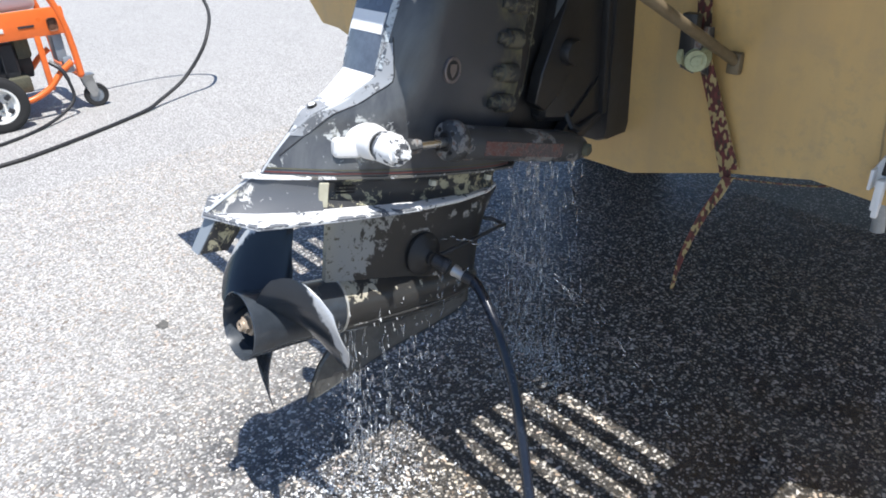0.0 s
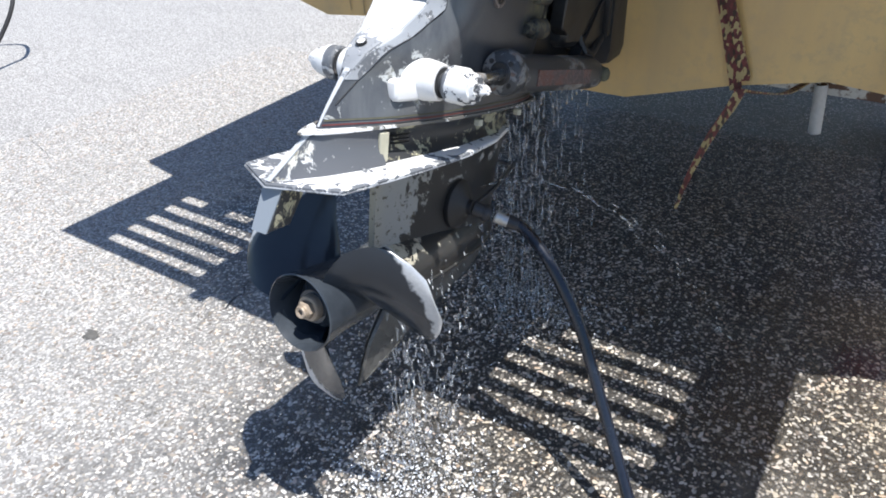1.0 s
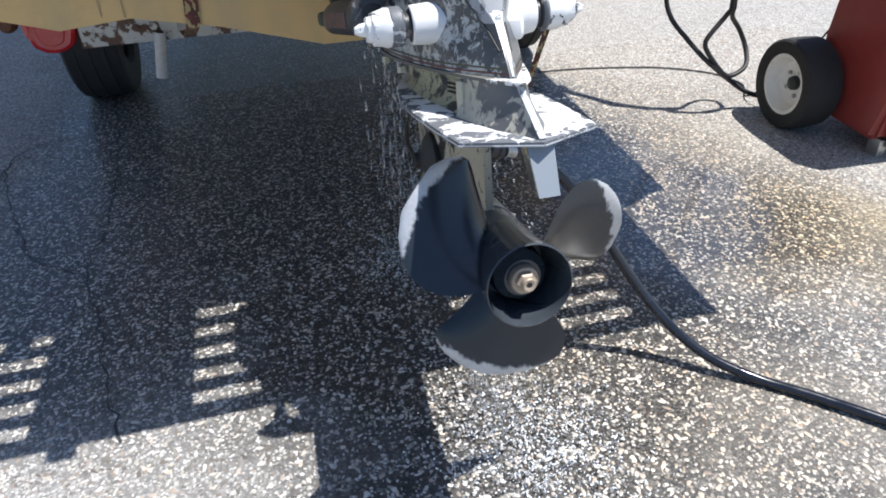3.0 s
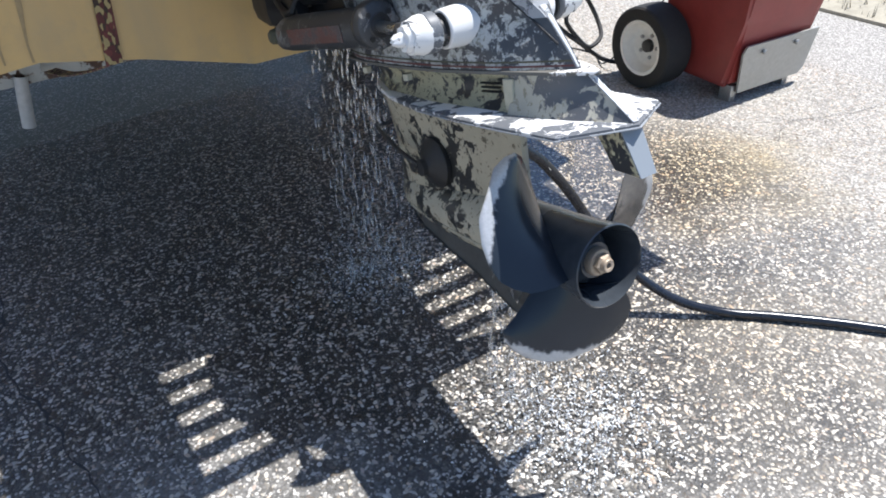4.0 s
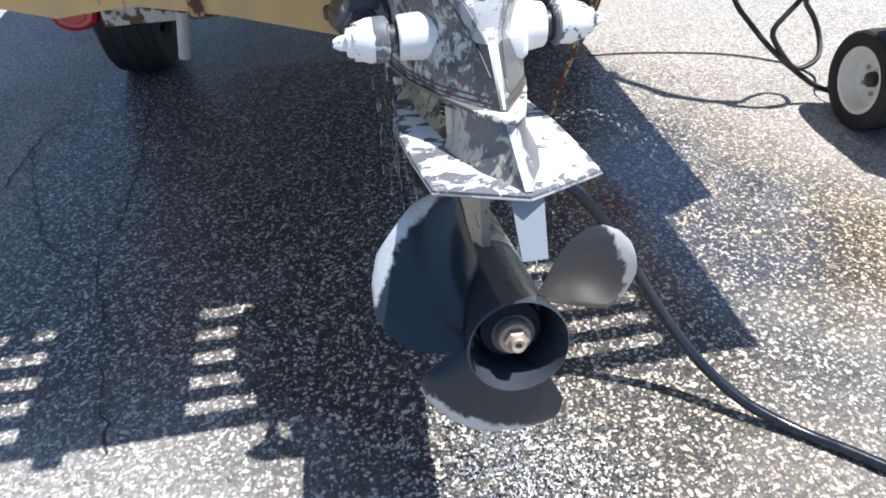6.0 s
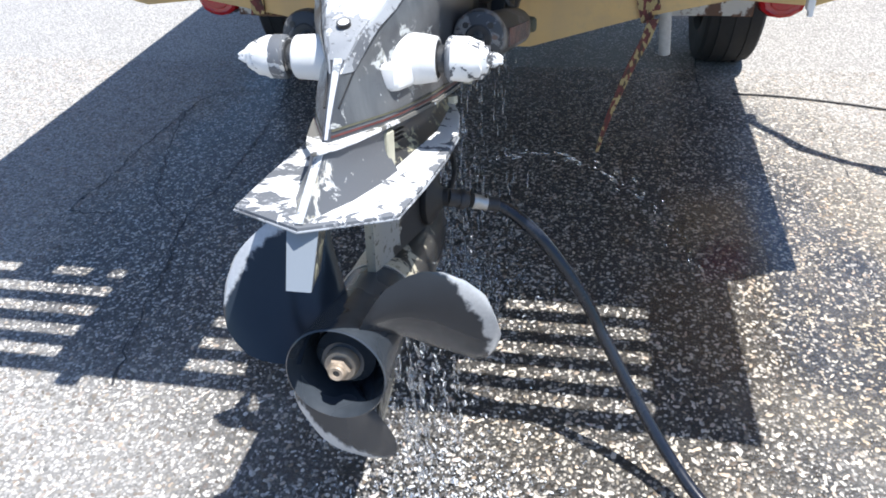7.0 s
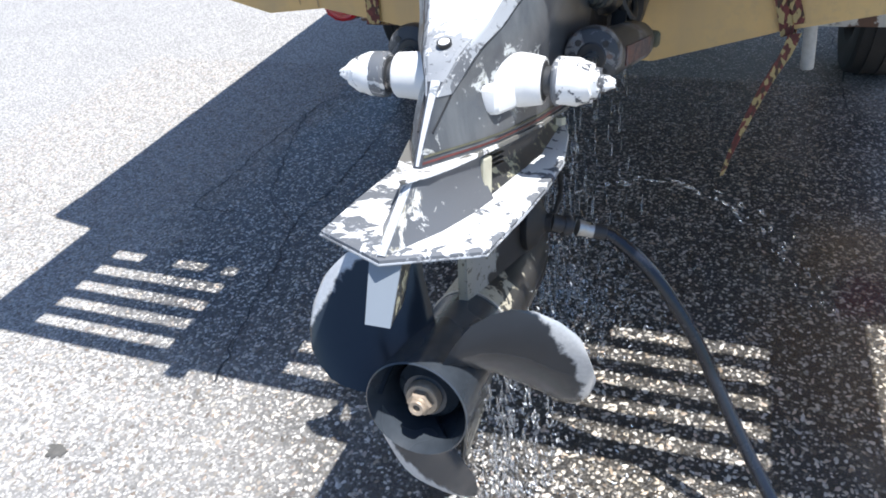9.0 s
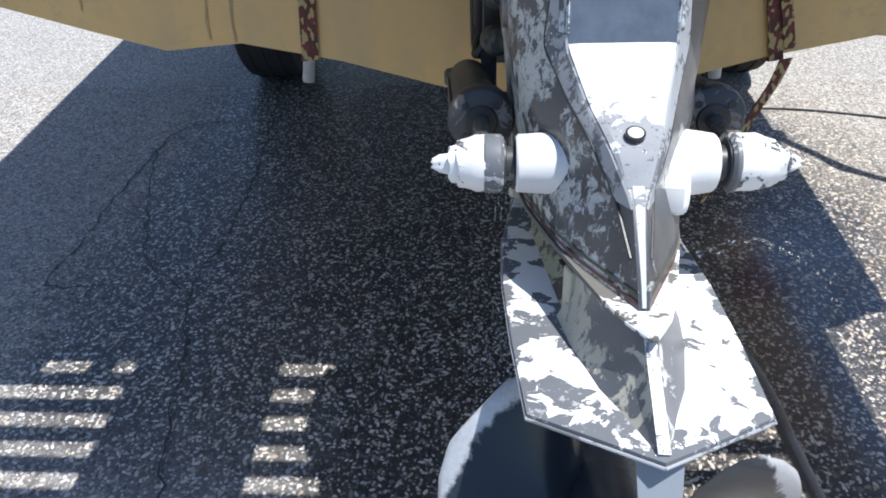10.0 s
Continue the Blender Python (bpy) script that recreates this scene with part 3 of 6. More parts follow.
def build_film():
    bm = bmesh.new()
    bm.faces.new([bm.verts.new(p) for p in ((-1.3, 0.1, 0.0024), (1.8, 0.1, 0.0024), (1.8, 3.1, 0.0024), (-1.3, 3.1, 0.0024))])
    solo("water_film", bm, FILM, "thin film of water lying over the wet concrete", "water", "structure")
    # standing water in the low spot where the thin jet lands
    rng = random.Random(8)
    bm = bmesh.new()
    bm.faces.new([bm.verts.new((0.70 + 0.46 * r * math.cos(a), 1.80 + 0.60 * r * math.sin(a), 0.0046)) for a, r in ((2 * math.pi * i / 60, rng.uniform(0.97, 1.03)) for i in range(60))])
    solo("puddle", bm, PUDDLE, "shallow puddle on the wet concrete that mirrors the blue sky", "water", "structure")
    # old oil spot on the dry side
    bm = bmesh.new()
    bm.faces.new([bm.verts.new((-0.90 + r * 1.25 * math.cos(a), 1.04 + r * math.sin(a), 0.0027)) for a, r in ((2 * math.pi * i / 22, rng.uniform(0.013, 0.024)) for i in range(22))])
    solo("oil_spot", bm, OIL, "small dark oil spot on the concrete", "stain", "structure")


STONES = (-0.02, 0.17, 0.86, 1.05)          # where the stones lie nearest to the walk: each its own piece


def build_stones(ground):
    rng = random.Random(21)
    shapes = []
    for _ in range(60):
        bm = bmesh.new()
        big, stretch, high = 0.0024 + 0.0048 * rng.random() ** 1.3, rng.uniform(1.0, 1.9), rng.uniform(0.0014, 0.0034)
        rim, low = [], []
        for i in range(8):
            a = 2 * math.pi * i / 8
            r = big * rng.uniform(0.8, 1.2)
            x, y = math.cos(a) * r * stretch, math.sin(a) * r / math.sqrt(stretch)
            low.append((x, y, -0.0006))
            rim.append((x * 0.72, y * 0.72, high * rng.uniform(0.6, 0.85)))
        ring_faces(bm, [low, rim], caps=False)
        top = bm.verts.new((rng.uniform(-0.001, 0.001), rng.uniform(-0.001, 0.001), high))
        ring = [v for v in bm.verts if v is not top and v.co.z > 0]
        for i in range(8):
            bm.faces.new((ring[i], ring[(i + 1) % 8], top))
        shapes.append(mesh_of("stone", bm, STONE, 80))
    step = 0.0108
    for i in range(int((STONES[1] - STONES[0]) / step)):
        for j in range(int((STONES[3] - STONES[2]) / step)):
            ob = new("stone", shapes[rng.randrange(60)])
            ob.parent = ground
            ob.location = (STONES[0] + (i + 0.5) * step + rng.uniform(-0.003, 0.003), STONES[2] + (j + 0.5) * step + rng.uniform(-0.003, 0.003), 0.0)
            ob.rotation_euler = (0, 0, rng.uniform(0, 6.283))


def build_pebbles():
    """Flat stones set in the concrete, where the camera passes near: one joined mesh."""
    rng = np.random.default_rng(3)
    step = 0.0094
    xs, ys = np.meshgrid(np.arange(-2.3, 2.1, step), np.arange(0.40, 3.1, step))
    xs, ys = xs.ravel(), ys.ravel()
    keep = (rng.random(xs.size) < 0.80) & ~((xs > STONES[0]) & (xs < STONES[1]) & (ys > STONES[2]) & (ys < STONES[3]))
    xs, ys = xs[keep], ys[keep]
    n = xs.size
    xs = xs + rng.uniform(-0.0036, 0.0036, n)
    ys = ys + rng.uniform(-0.0036, 0.0036, n)
    big = 0.0022 + 0.0050 * rng.random(n) ** 1.3
    turn, stretch = rng.uniform(0, 6.283, n), rng.uniform(1.0, 1.9, n)
    high = rng.uniform(0.0010, 0.0032, n)
    k = 6
    ang = np.arange(k) * 2 * np.pi / k
    rim = rng.uniform(0.7, 1.25, (n, k)) * big[:, None]
    cx, cy = np.cos(ang) * rim * stretch[:, None], np.sin(ang) * rim / np.sqrt(stretch)[:, None]
    c, s = np.cos(turn)[:, None], np.sin(turn)[:, None]
    co = np.zeros((n, k + 1, 3))
    co[:, :k, 0] = xs[:, None] + cx * c - cy * s
    co[:, :k, 1] = ys[:, None] + cx * s + cy * c
    co[:, :k, 2] = -0.0006
    co[:, k, 0], co[:, k, 1], co[:, k, 2] = xs, ys, high
    co[:, k, :2] += rng.uniform(-0.001, 0.001, (n, 2))
    tri = np.array([(i, (i + 1) % k, k) for i in range(k)])
    faces = (np.arange(n)[:, None, None] * (k + 1) + tri[None]).reshape(-1)
    me = bpy.data.meshes.new("pebbles")
    me.vertices.add(n * (k + 1))
    me.vertices.foreach_set("co", co.ravel())
    me.loops.add(n * k * 3)
    me.loops.foreach_set("vertex_index", faces.astype(np.int32))
    me.polygons.add(n * k)
    me.polygons.foreach_set("loop_start", np.arange(0, n * k * 3, 3, dtype=np.int32))
    me.polygons.foreach_set("use_smooth", np.ones(n * k, dtype=bool))
    me.update(calc_edges=True)
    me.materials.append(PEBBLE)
    tagged(new("pebbles", me), "pale rounded stones set in the concrete surface", "aggregate", kind="stuff")


# ---------- boat ----------
def hull_profile(y):
    """Half section of the hull: (x, z), from the keel to the deck."""
    base = [(0, 0.56), (0.155, 0.56), (0.37, 0.622), (0.54, 0.657), (0.68, 0.645), (0.775, 0.676), (0.95, 0.737),
            (1.04, 0.742), (1.105, 0.81), (1.15, 1.02), (1.207, 1.225), (1.187, 1.245), (1.08, 1.25), (0, 1.26)]
    k = lerp(y, [1.8, 4.5, 6.2, 7.4], [1.0, 1.05, 0.78, 0.05])
    rise = lerp(y, [1.8, 4.5, 6.2, 7.4], [0, 0.02, 0.25, 0.85])
    lift = lerp(y, [1.8, 4.5, 7.4], [0, 0.06, 0.2])
    # above the chine the hull sits a little to port of the drive
    return [(x * k, z + rise * max(0.0, (1.25 - z) / 0.7) + lift * (z - 0.56) / 0.7) for x, z in base]


def transom_y(z):
    return 1.822 - 0.05 * (z - 0.56)


def build_boat():
    boat = thing("boat", Matrix.Translation((0, 1.82, 0.56)), "tan fibreglass motor boat with grubby gelcoat on a trailer", "boat")
    inv = Matrix.Translation((0, -1.82, -0.56))
    bm = bmesh.new()
    rings = []
    for y in (1.82, 2.4, 3.2, 4.5, 5.6, 6.5, 7.0, 7.4):
        half = hull_profile(y)
        loop = [(x, z) for x, z in half] + [(-x, z) for x, z in half[-2:0:-1]]
        loop = [(x - lerp(z, [0.65, 0.74], [0.0, 0.03]), z) for x, z in loop]
        rings.append([(x, transom_y(z) if y == 1.82 else y, z) for x, z in loop])
    ring_faces(bm, rings)
    bmesh.ops.transform(bm, matrix=inv, verts=bm.verts)
    part("hull", bm, GELCOAT, boat, sharp=25)

    # deck edge that overhangs the transom
    bm = bmesh.new()
    slab(bm, [(-1.235, 1.84), (-1.235, 1.722), (-1.20, 1.710), (-1.05, 1.686), (-0.5, 1.677), (0.5, 1.682), (1.03, 1.716), (1.15, 1.770), (1.175, 1.80), (1.175, 1.84)], 1.229, 1.252, 0.005)
    bmesh.ops.transform(bm, matrix=inv, verts=bm.verts)
    part("deck_edge", bm, GELCOAT, boat, "tan moulded deck edge")

    # swim platform: slats and cross boards with open slots between
    platform = new("swim_platform", bpy.data.meshes.new("swim_platform"))
    platform.parent = boat
    tagged(platform, "slotted moulded swim platform on the transom")
    x0, x1, y0, y1, z = 1.055, 1.035, 1.245, 1.80, 1.21
    groups = [(-0.885, -0.46), (-0.15, 0.15), (0.44, 0.853)]
    rows = [1.308, 1.378, 1.448, 1.52, 1.592]
    half = 0.0165
    bm = bmesh.new()
    xs = [-x0] + [v for g in groups for v in g] + [x1]
    for a, b in zip(xs[0::2], xs[1::2]):
        box(bm, ((a + b) / 2, (y0 + y1) / 2, z), (b - a, y1 - y0, 0.03))
    for a, b in groups:
        box(bm, ((a + b) / 2, (rows[-1] + half + y1) / 2, z), (b - a, y1 - rows[-1] - half, 0.03))
        box(bm, ((a + b) / 2, (y0 + rows[0] - half) / 2, z), (b - a, rows[0] - half - y0, 0.03))
    box(bm, (-0.39, y0 - 0.012, z), (0.05, 0.04, 0.03), 0.006)
    for a, b in ((-0.78, -0.68), (-0.57, -0.52), (0.476, 0.519)):
        box(bm, ((a + b) / 2, rows[-1], z - 0.02), (b - a, 0.05, 0.03))
    bmesh.ops.transform(bm, matrix=inv, verts=bm.verts)
    me = mesh_of("swim_platform", bm, CREAMWHITE)
    platform.data = me
    for a, b in groups:
        bm = bmesh.new()
        box(bm, (0, 0, 0), (b - a, rows[1] - rows[0] - 2 * half, 0.028), 0.003, 1)
        slat = mesh_of("slat", bm, CREAMWHITE)
        for r0, r1 in zip(rows[:-1], rows[1:]):
            ob = new("slat", slat)
            ob.parent = platform
            ob.location = inv @ Vector(((a + b) / 2, (r0 + r1) / 2, z))
    for s in (1, -1):
        bm = bmesh.new()
        rod(bm, (0.37 * s, 1.80, 0.845), (0.37 * s, 1.40, 1.05), 0.0095)
        rod(bm, (0.37 * s, 1.40, 1.05), (0.37 * s, 1.31, 1.20), 0.0095)
        box(bm, (0.37 * s, 1.80, 0.842), (0.026, 0.016, 0.04), 0.005)
        bmesh.ops.transform(bm, matrix=inv, verts=bm.verts)
        part("platform_strut", bm, STRUT, boat, "tarnished metal support strut")
    # white plastic speed sensor low on the transom
    bm = bmesh.new()
    body = [(-0.035, 0.0), (0.035, 0.0), (0.037, 0.05), (0.02, 0.085), (-0.02, 0.085), (-0.037, 0.05)]
    ring_faces(bm, [[(0.66 + a, 1.812, 0.672 + b) for a, b in body], [(0.66 + a * 0.8, 1.785, 0.675 + b * 0.95) for a, b in body]])
    for d in (-0.026, 0.026):
        box(bm, (0.66 + d, 1.775, 0.70), (0.008, 0.03, 0.055), 0.002)
    box(bm, (0.66, 1.765, 0.665), (0.02, 0.028, 0.085), 0.006)
    box(bm, (0.664, 1.760, 0.63), (0.015, 0.018, 0.05), 0.005)
    bmesh.ops.transform(bm, matrix=Matrix.Translation((0.66, 1.805, 0.70)) @ Matrix.Scale(0.64, 4) @ Matrix.Translation((-0.66, -1.805, -0.70)), verts=bm.verts)
    bmesh.ops.transform(bm, matrix=inv, verts=bm.verts)
    sensor = part("speed_sensor", bm, WHITE, boat, "white plastic sensor bracket")
    bm = bmesh.new()
    tube(bm, [(0.66, 1.784, 0.712), (0.664, 1.779, 0.75), (0.672, 1.785, 0.83), (0.675, 1.797, 1.0), (0.675, 1.796, 1.15)], 0.005, 8)
    bmesh.ops.transform(bm, matrix=inv, verts=bm.verts)
    part("sensor_cable", bm, RUBBER, sensor, "thin black cable")
    # dried run marks under old fittings
    for x, top, low, w in ((-0.50, 1.1, 0.66, 0.006), (-0.545, 1.1, 0.665, 0.005), (0.62, 1.1, 0.72, 0.005), (-0.76, 1.1, 0.72, 0.005)):
        bm = bmesh.new()
        rng = random.Random(int(x * 1000))
        n, pts = 14, []
        for i in range(n + 1):
            zz = top + (low - top) * i / n
            ww = w * rng.uniform(0.5, 1.0) * (0.35 + 0.65 * math.sin(math.pi * (i + 0.5) / (n + 1)))
            xx = x + (top - zz) * (-0.12 if x < -0.4 else 0.05) + rng.uniform(-0.002, 0.002)
            pts.append((bm.verts.new((xx - ww, transom_y(zz) - 0.0016, zz)), bm.verts.new((xx + ww, transom_y(zz) - 0.0016, zz))))
        for a, b in zip(pts[:-1], pts[1:]):
            bm.faces.new((a[0], a[1], b[1], b[0]))
        bmesh.ops.transform(bm, matrix=inv, verts=bm.verts)
        part("stain", bm, STAIN, boat, "brown run mark")
    return boat


# ---------- stern drive ----------
TILT_UP = 12.2                                          # the drive is trimmed out by this angle
DRIVE = pose(0, 0.94, 0.494, -TILT_UP, 0, 0)            # origin: end of the propeller shaft; y ahead along the shaft

FLANGE_U = [0.0, 0.02, 0.05, 0.10, 0.16, 0.24, 0.35, 0.45, 0.54, 0.575]
FLANGE_W = [0.0, 0.016, 0.026, 0.040, 0.056, 0.074, 0.086, 0.088, 0.078, 0.05]


def outline(us, ws, grow=0.0, shift=0.0):
    """Closed outline (x, u) from half widths."""
    right = [(w + grow, u + shift) for u, w in zip(us, ws)]
    return right + [(-x, u) for x, u in right[::-1]]


def upper_section(v):
    rear = lerp(v, [0.268, 0.285, 0.30, 0.32, 0.335, 0.37, 0.392, 0.432, 0.49, 0.552, 0.80], [0.028, 0.039, 0.050, 0.066, 0.078, 0.112, 0.155, 0.203, 0.212, 0.226, 0.30])
    flat = lerp(v, [0.268, 0.335, 0.37, 0.392, 0.432, 0.80], [0.0042, 0.0052, 0.020, 0.032, 0.047, 0.054])
    slope = lerp(v, [0.268, 0.335, 0.40, 0.50, 0.8], [0.46, 0.44, 0.55, 0.75, 0.8])
    front = lerp(v, [0.268, 0.40, 0.8], [0.575, 0.56, 0.50])
    full = lerp(v, [0.268, 0.30, 0.36, 0.45, 0.60, 0.74, 0.8], [0.0, 0.0, 0.004, 0.014, 0.014, 0.0, -0.03])
    us = [rear + (front - rear) * (i / 15) ** 1.2 for i in range(16)]
    ws = []
    for u in us:
        w = lerp(u, FLANGE_U, FLANGE_W) + full
        w = min(w, flat + (u - rear) * slope)
        if u > 0.50:
            w *= max(0.55, 1 - ((u - 0.50) / 0.09) ** 2 * 0.5)
        ws.append(max(w, 0.003))
    return us, ws


def build_propeller(drive):
    prop = part("propeller", revolve(bmesh.new(), [
        (-0.005, 0.0595), (-0.0035, 0.0612), (0.008, 0.0605), (0.04, 0.0570), (0.09, 0.0545), (0.15, 0.0535), (0.184, 0.0535), (0.1845, 0.050),
        (0.178, 0.047), (0.12, 0.0495), (0.04, 0.053), (0.005, 0.0565), (-0.005, 0.0595)], caps=False, seg=56), PROP, drive, "black-painted three-bladed propeller")
    bm = bmesh.new()
    revolve(bm, [(0.025, 0.0), (0.025, 0.0265), (0.031, 0.030), (0.038, 0.0375), (0.050, 0.0400), (0.085, 0.0410), (0.085, 0.0505), (0.135, 0.0505), (0.135, 0.0)], seg=40)
    part("inner_hub", bm, PROP, prop)
    bm = bmesh.new()
    revolve(bm, [(0.014, 0.0), (0.014, 0.0190), (0.017, 0.0210), (0.025, 0.0210), (0.025, 0.0)], seg=28)
    part("thrust_washer", bm, BRASS, prop, "rusty washer")
    bm = bmesh.new()
    revolve(bm, [(0.004, 0.0), (0.004, 0.0130), (0.006, 0.0150), (0.014, 0.0150), (0.014, 0.0)], seg=6)
    revolve(bm, [(0.001, 0.0), (0.001, 0.0105), (0.004, 0.0115), (0.004, 0.0)], seg=20)
    part("prop_nut", bm, BRASS, prop, "tarnished brass hex nut", 25)
    bm = bmesh.new()
    revolve(bm, [(0.002, 0.0040), (-0.002, 0.0045), (-0.003, 0.0085), (-0.001, 0.0100), (0.004, 0.0100)], seg=20)
    part("shaft_end", bm, BRASS, prop)
    bm = bmesh.new()
    revolve(bm, [(-0.0005, 0.0), (-0.0005, 0.0044), (0.003, 0.0044), (0.003, 0.0)], seg=16)
    part("centre_hole", bm, BLACK, prop, "dark centre hole of the shaft")
    pitch = 0.47 / (2 * math.pi)
    for theta0 in (27, 147, 267):
        bm = bmesh.new()
        rows = []
        rs = [0.050, 0.062, 0.08, 0.10, 0.12, 0.14, 0.155, 0.167, 0.176, 0.181, 0.1825]
        for r in rs:
            t = (r - 0.05) / 0.1325
            span = lerp(t, [0, 0.25, 0.6, 0.8, 0.92, 1.0], [36, 38, 37, 33, 26, 11])
            skew = lerp(t, [0, 0.5, 1.0], [0, -3, -13])
            rake = 0.012 * t - 0.02 * t * t
            row = []
            for i in range(13):
                f = -1 + 2 * i / 12
                off = radians(span * f + skew)
                th = radians(theta0) + off
                u = 0.062 - pitch * off * (1 - 0.12 * t) - rake + 0.006 * (f * f - 0.5) * t
                thick = (0.0042 - 0.0028 * t) * (1 - f ** 4 * 0.8)
                row.append((r * math.cos(th), u, r * math.sin(th), thick))
            rows.append(row)
        front = [[bm.verts.new((x, u + k, z)) for x, u, z, k in row] for row in rows]
        back = [[bm.verts.new((x, u - k, z)) for x, u, z, k in row] for row in rows]
        for a, b in ((front, 1), (back, -1)):
            for p, q in zip(a[:-1], a[1:]):
                for i in range(12):
                    bm.faces.new((p[i], p[i + 1], q[i + 1], q[i])[::b])
        rim = [(i, 0) for i in range(len(rs))] + [(len(rs) - 1, j) for j in range(1, 13)] + [(i, 12) for i in range(len(rs) - 2, -1, -1)] + [(0, j) for j in range(11, 0, -1)]
        for (i, j), (k, m) in zip(rim, rim[1:] + rim[:1]):
            bm.faces.new((front[i][j], front[k][m], back[k][m], back[i][j]))
        part("blade", bm, BLADE, prop, "dark blade with a worn bright edge", 60)


def build_trim_cylinder(drive, s):
    xr, xf = 0.122 * s, 0.142 * s
    bm = bmesh.new()
    # barrel with a squared underside
    rings = []
    for u, k in ((0.335, 0.9), (0.345, 1.0), (0.60, 1.0), (0.635, 0.92), (0.66, 0.7)):
        x = xr + (xf - xr) * (u - 0.316) / 0.33
        v = 0.338 - 0.02 * (u - 0.316) / 0.33
        ring = []
        for i in range(24):
            a = 2 * math.pi * i / 24
            c, sn = math.cos(a), math.sin(a)
            r = 0.031 * k
            e = 0.62 if sn < 0 else 1.0
            ring.append((x + r * math.copysign(abs(c) ** e, c), u, v + r * math.copysign(abs(sn) ** e, sn) * (1.0 if sn > 0 else 0.95)))
        rings.append(ring)
    ring_faces(bm, rings)
    cyl = part("trim_cylinder", bm, CYL, drive, "scuffed dark grey hydraulic trim cylinder")
    bm = bmesh.new()
    revolve(bm, [(0.0, 0.0), (0.0, 0.028), (0.003, 0.034), (0.010, 0.0365), (0.024, 0.0365), (0.030, 0.033), (0.030, 0.0)], (xr, 0.31, 0.339), (0, 1, 0), 28)
    part("end_cap", bm, CYL, cyl)
    # black ring paints the shade of a recess round the rod
    bm = bmesh.new()
    revolve(bm, [(-0.0015, 0.009), (-0.0015, 0.0165), (0.0, 0.0185), (0.004, 0.0185)], (xr, 0.31, 0.339), (0, 1, 0), 28, caps=False)
    part("rod_recess_ring", bm, BLACK, cyl, "black ring for the shaded rod recess")
    for k in range(4):
        a = radians(45 + 90 * k)
        bm = bmesh.new()
        revolve(bm, [(-0.0012, 0.0), (-0.0012, 0.0042), (0.004, 0.0042), (0.004, 0.0)], (xr + 0.024 * math.cos(a), 0.31, 0.339 + 0.024 * math.sin(a)), (0, 1, 0), 10)
        part("spanner_hole", bm, BLACK, cyl)
    bm = bmesh.new()
    rod(bm, (xr, 0.20, 0.331), (xr, 0.33, 0.339), 0.0085)
    part("piston_rod", bm, CHROME, cyl, "bright piston rod")
    bm = bmesh.new()
    revolve(bm, [(0.0, 0.0), (0.0, 0.0145), (0.016, 0.0145), (0.018, 0.0125), (0.030, 0.0125), (0.030, 0.0)], (xr, 0.222, 0.3324), (0, 1, 0.06), 6)
    part("rod_nut", bm, CYL, cyl, "dull rod lock nut", 25)
    bm = bmesh.new()
    revolve(bm, [(0.0, 0.0), (0.0, 0.009), (0.004, 0.013), (0.012, 0.014), (0.018, 0.017), (0.06, 0.017), (0.06, 0.0)], (xf + 0.036 * s, 0.648, 0.318), (-s, 0, 0), 14)
    part("pivot_bolt", bm, GRIME, cyl, "worn pivot bolt head")
    bm = bmesh.new()
    box(bm, ((xr + xf) / 2 + 0.0312 * s, 0.475, 0.326), (0.002, 0.20, 0.026), 0.0005, 1, Euler((radians(-3.4), 0, radians(-3.4 * s))).to_matrix())
    part("decal", bm, DECAL, cyl, "faded red decal")
    # rod eye, boss and end cap on the drive's cross pin
    bm = bmesh.new()
    root = [(0.030, 0.0425), (0.042, 0.0370), (0.050, 0.0335), (0.060, 0.0310), (0.074, 0.0292)] if s > 0 else [(0.030, 0.031), (0.045, 0.0298), (0.06, 0.0285)]
    revolve(bm, root + [(0.088, 0.0268), (0.090, 0.025), (0.090, 0.0)], (0, 0.196, 0.33), (s, 0, 0), 28)
    if s > 0:
        box(bm, (0.045, 0.160, 0.317), (0.032, 0.052, 0.032), 0.011, 3, Euler((0, 0, radians(-14))).to_matrix())
    part("pivot_boss", bm, BOSS, drive, "chalky white pivot boss")
    bm = bmesh.new()
    revolve(bm, [(0.088, 0.0), (0.088, 0.022), (0.0905, 0.0225), (0.0915, 0.0165), (0.0985, 0.0165), (0.0995, 0.0215), (0.104, 0.022)], (0, 0.196, 0.33), (s, 0, 0), 28)
    part("bushing", bm, CYL, drive, "dark worn rubber bushing")
    bm = bmesh.new()
    c = 0.108 if s > 0 else 0.119
    revolve(bm, [(0.101, 0.0), (0.101, 0.024), (0.104, 0.0272), (c - 0.002, 0.0275), (c, 0.0268), (c, 0.0)], (0, 0.196, 0.33), (s, 0, 0), 24)
    part("rod_collar", bm, COLLAR, drive, "dark bare metal collar with flecks of white")
    bm = bmesh.new()
    revolve(bm, [(c - 0.001, 0.0), (c - 0.001, 0.0262), (0.126, 0.0265), (0.134, 0.0235), (0.143, 0.0215), (0.1435, 0.018), (0.151, 0.0165), (0.1515, 0.010), (0.160, 0.0085), (0.167, 0.0045), (0.167, 0.0)],
            (0, 0.196, 0.33), (s, 0, 0), 40)
    for v in bm.verts:
        dy, dz = v.co.y - 0.196, v.co.z - 0.33
        a, r = math.atan2(dz, dy), math.hypot(dy, dz)
        if r > 0.004:
            g = 1 + 0.030 * math.sin(3 * a + 90 * v.co.x * s) + 0.022 * math.sin(7 * a - 260 * v.co.x + 1.0) + 0.014 * math.sin(13 * a + 410 * v.co.x)
            v.co.y, v.co.z = 0.196 + dy * g, 0.33 + dz * g
            v.co.x += 0.0012 * math.sin(5 * a + 2.0) * s
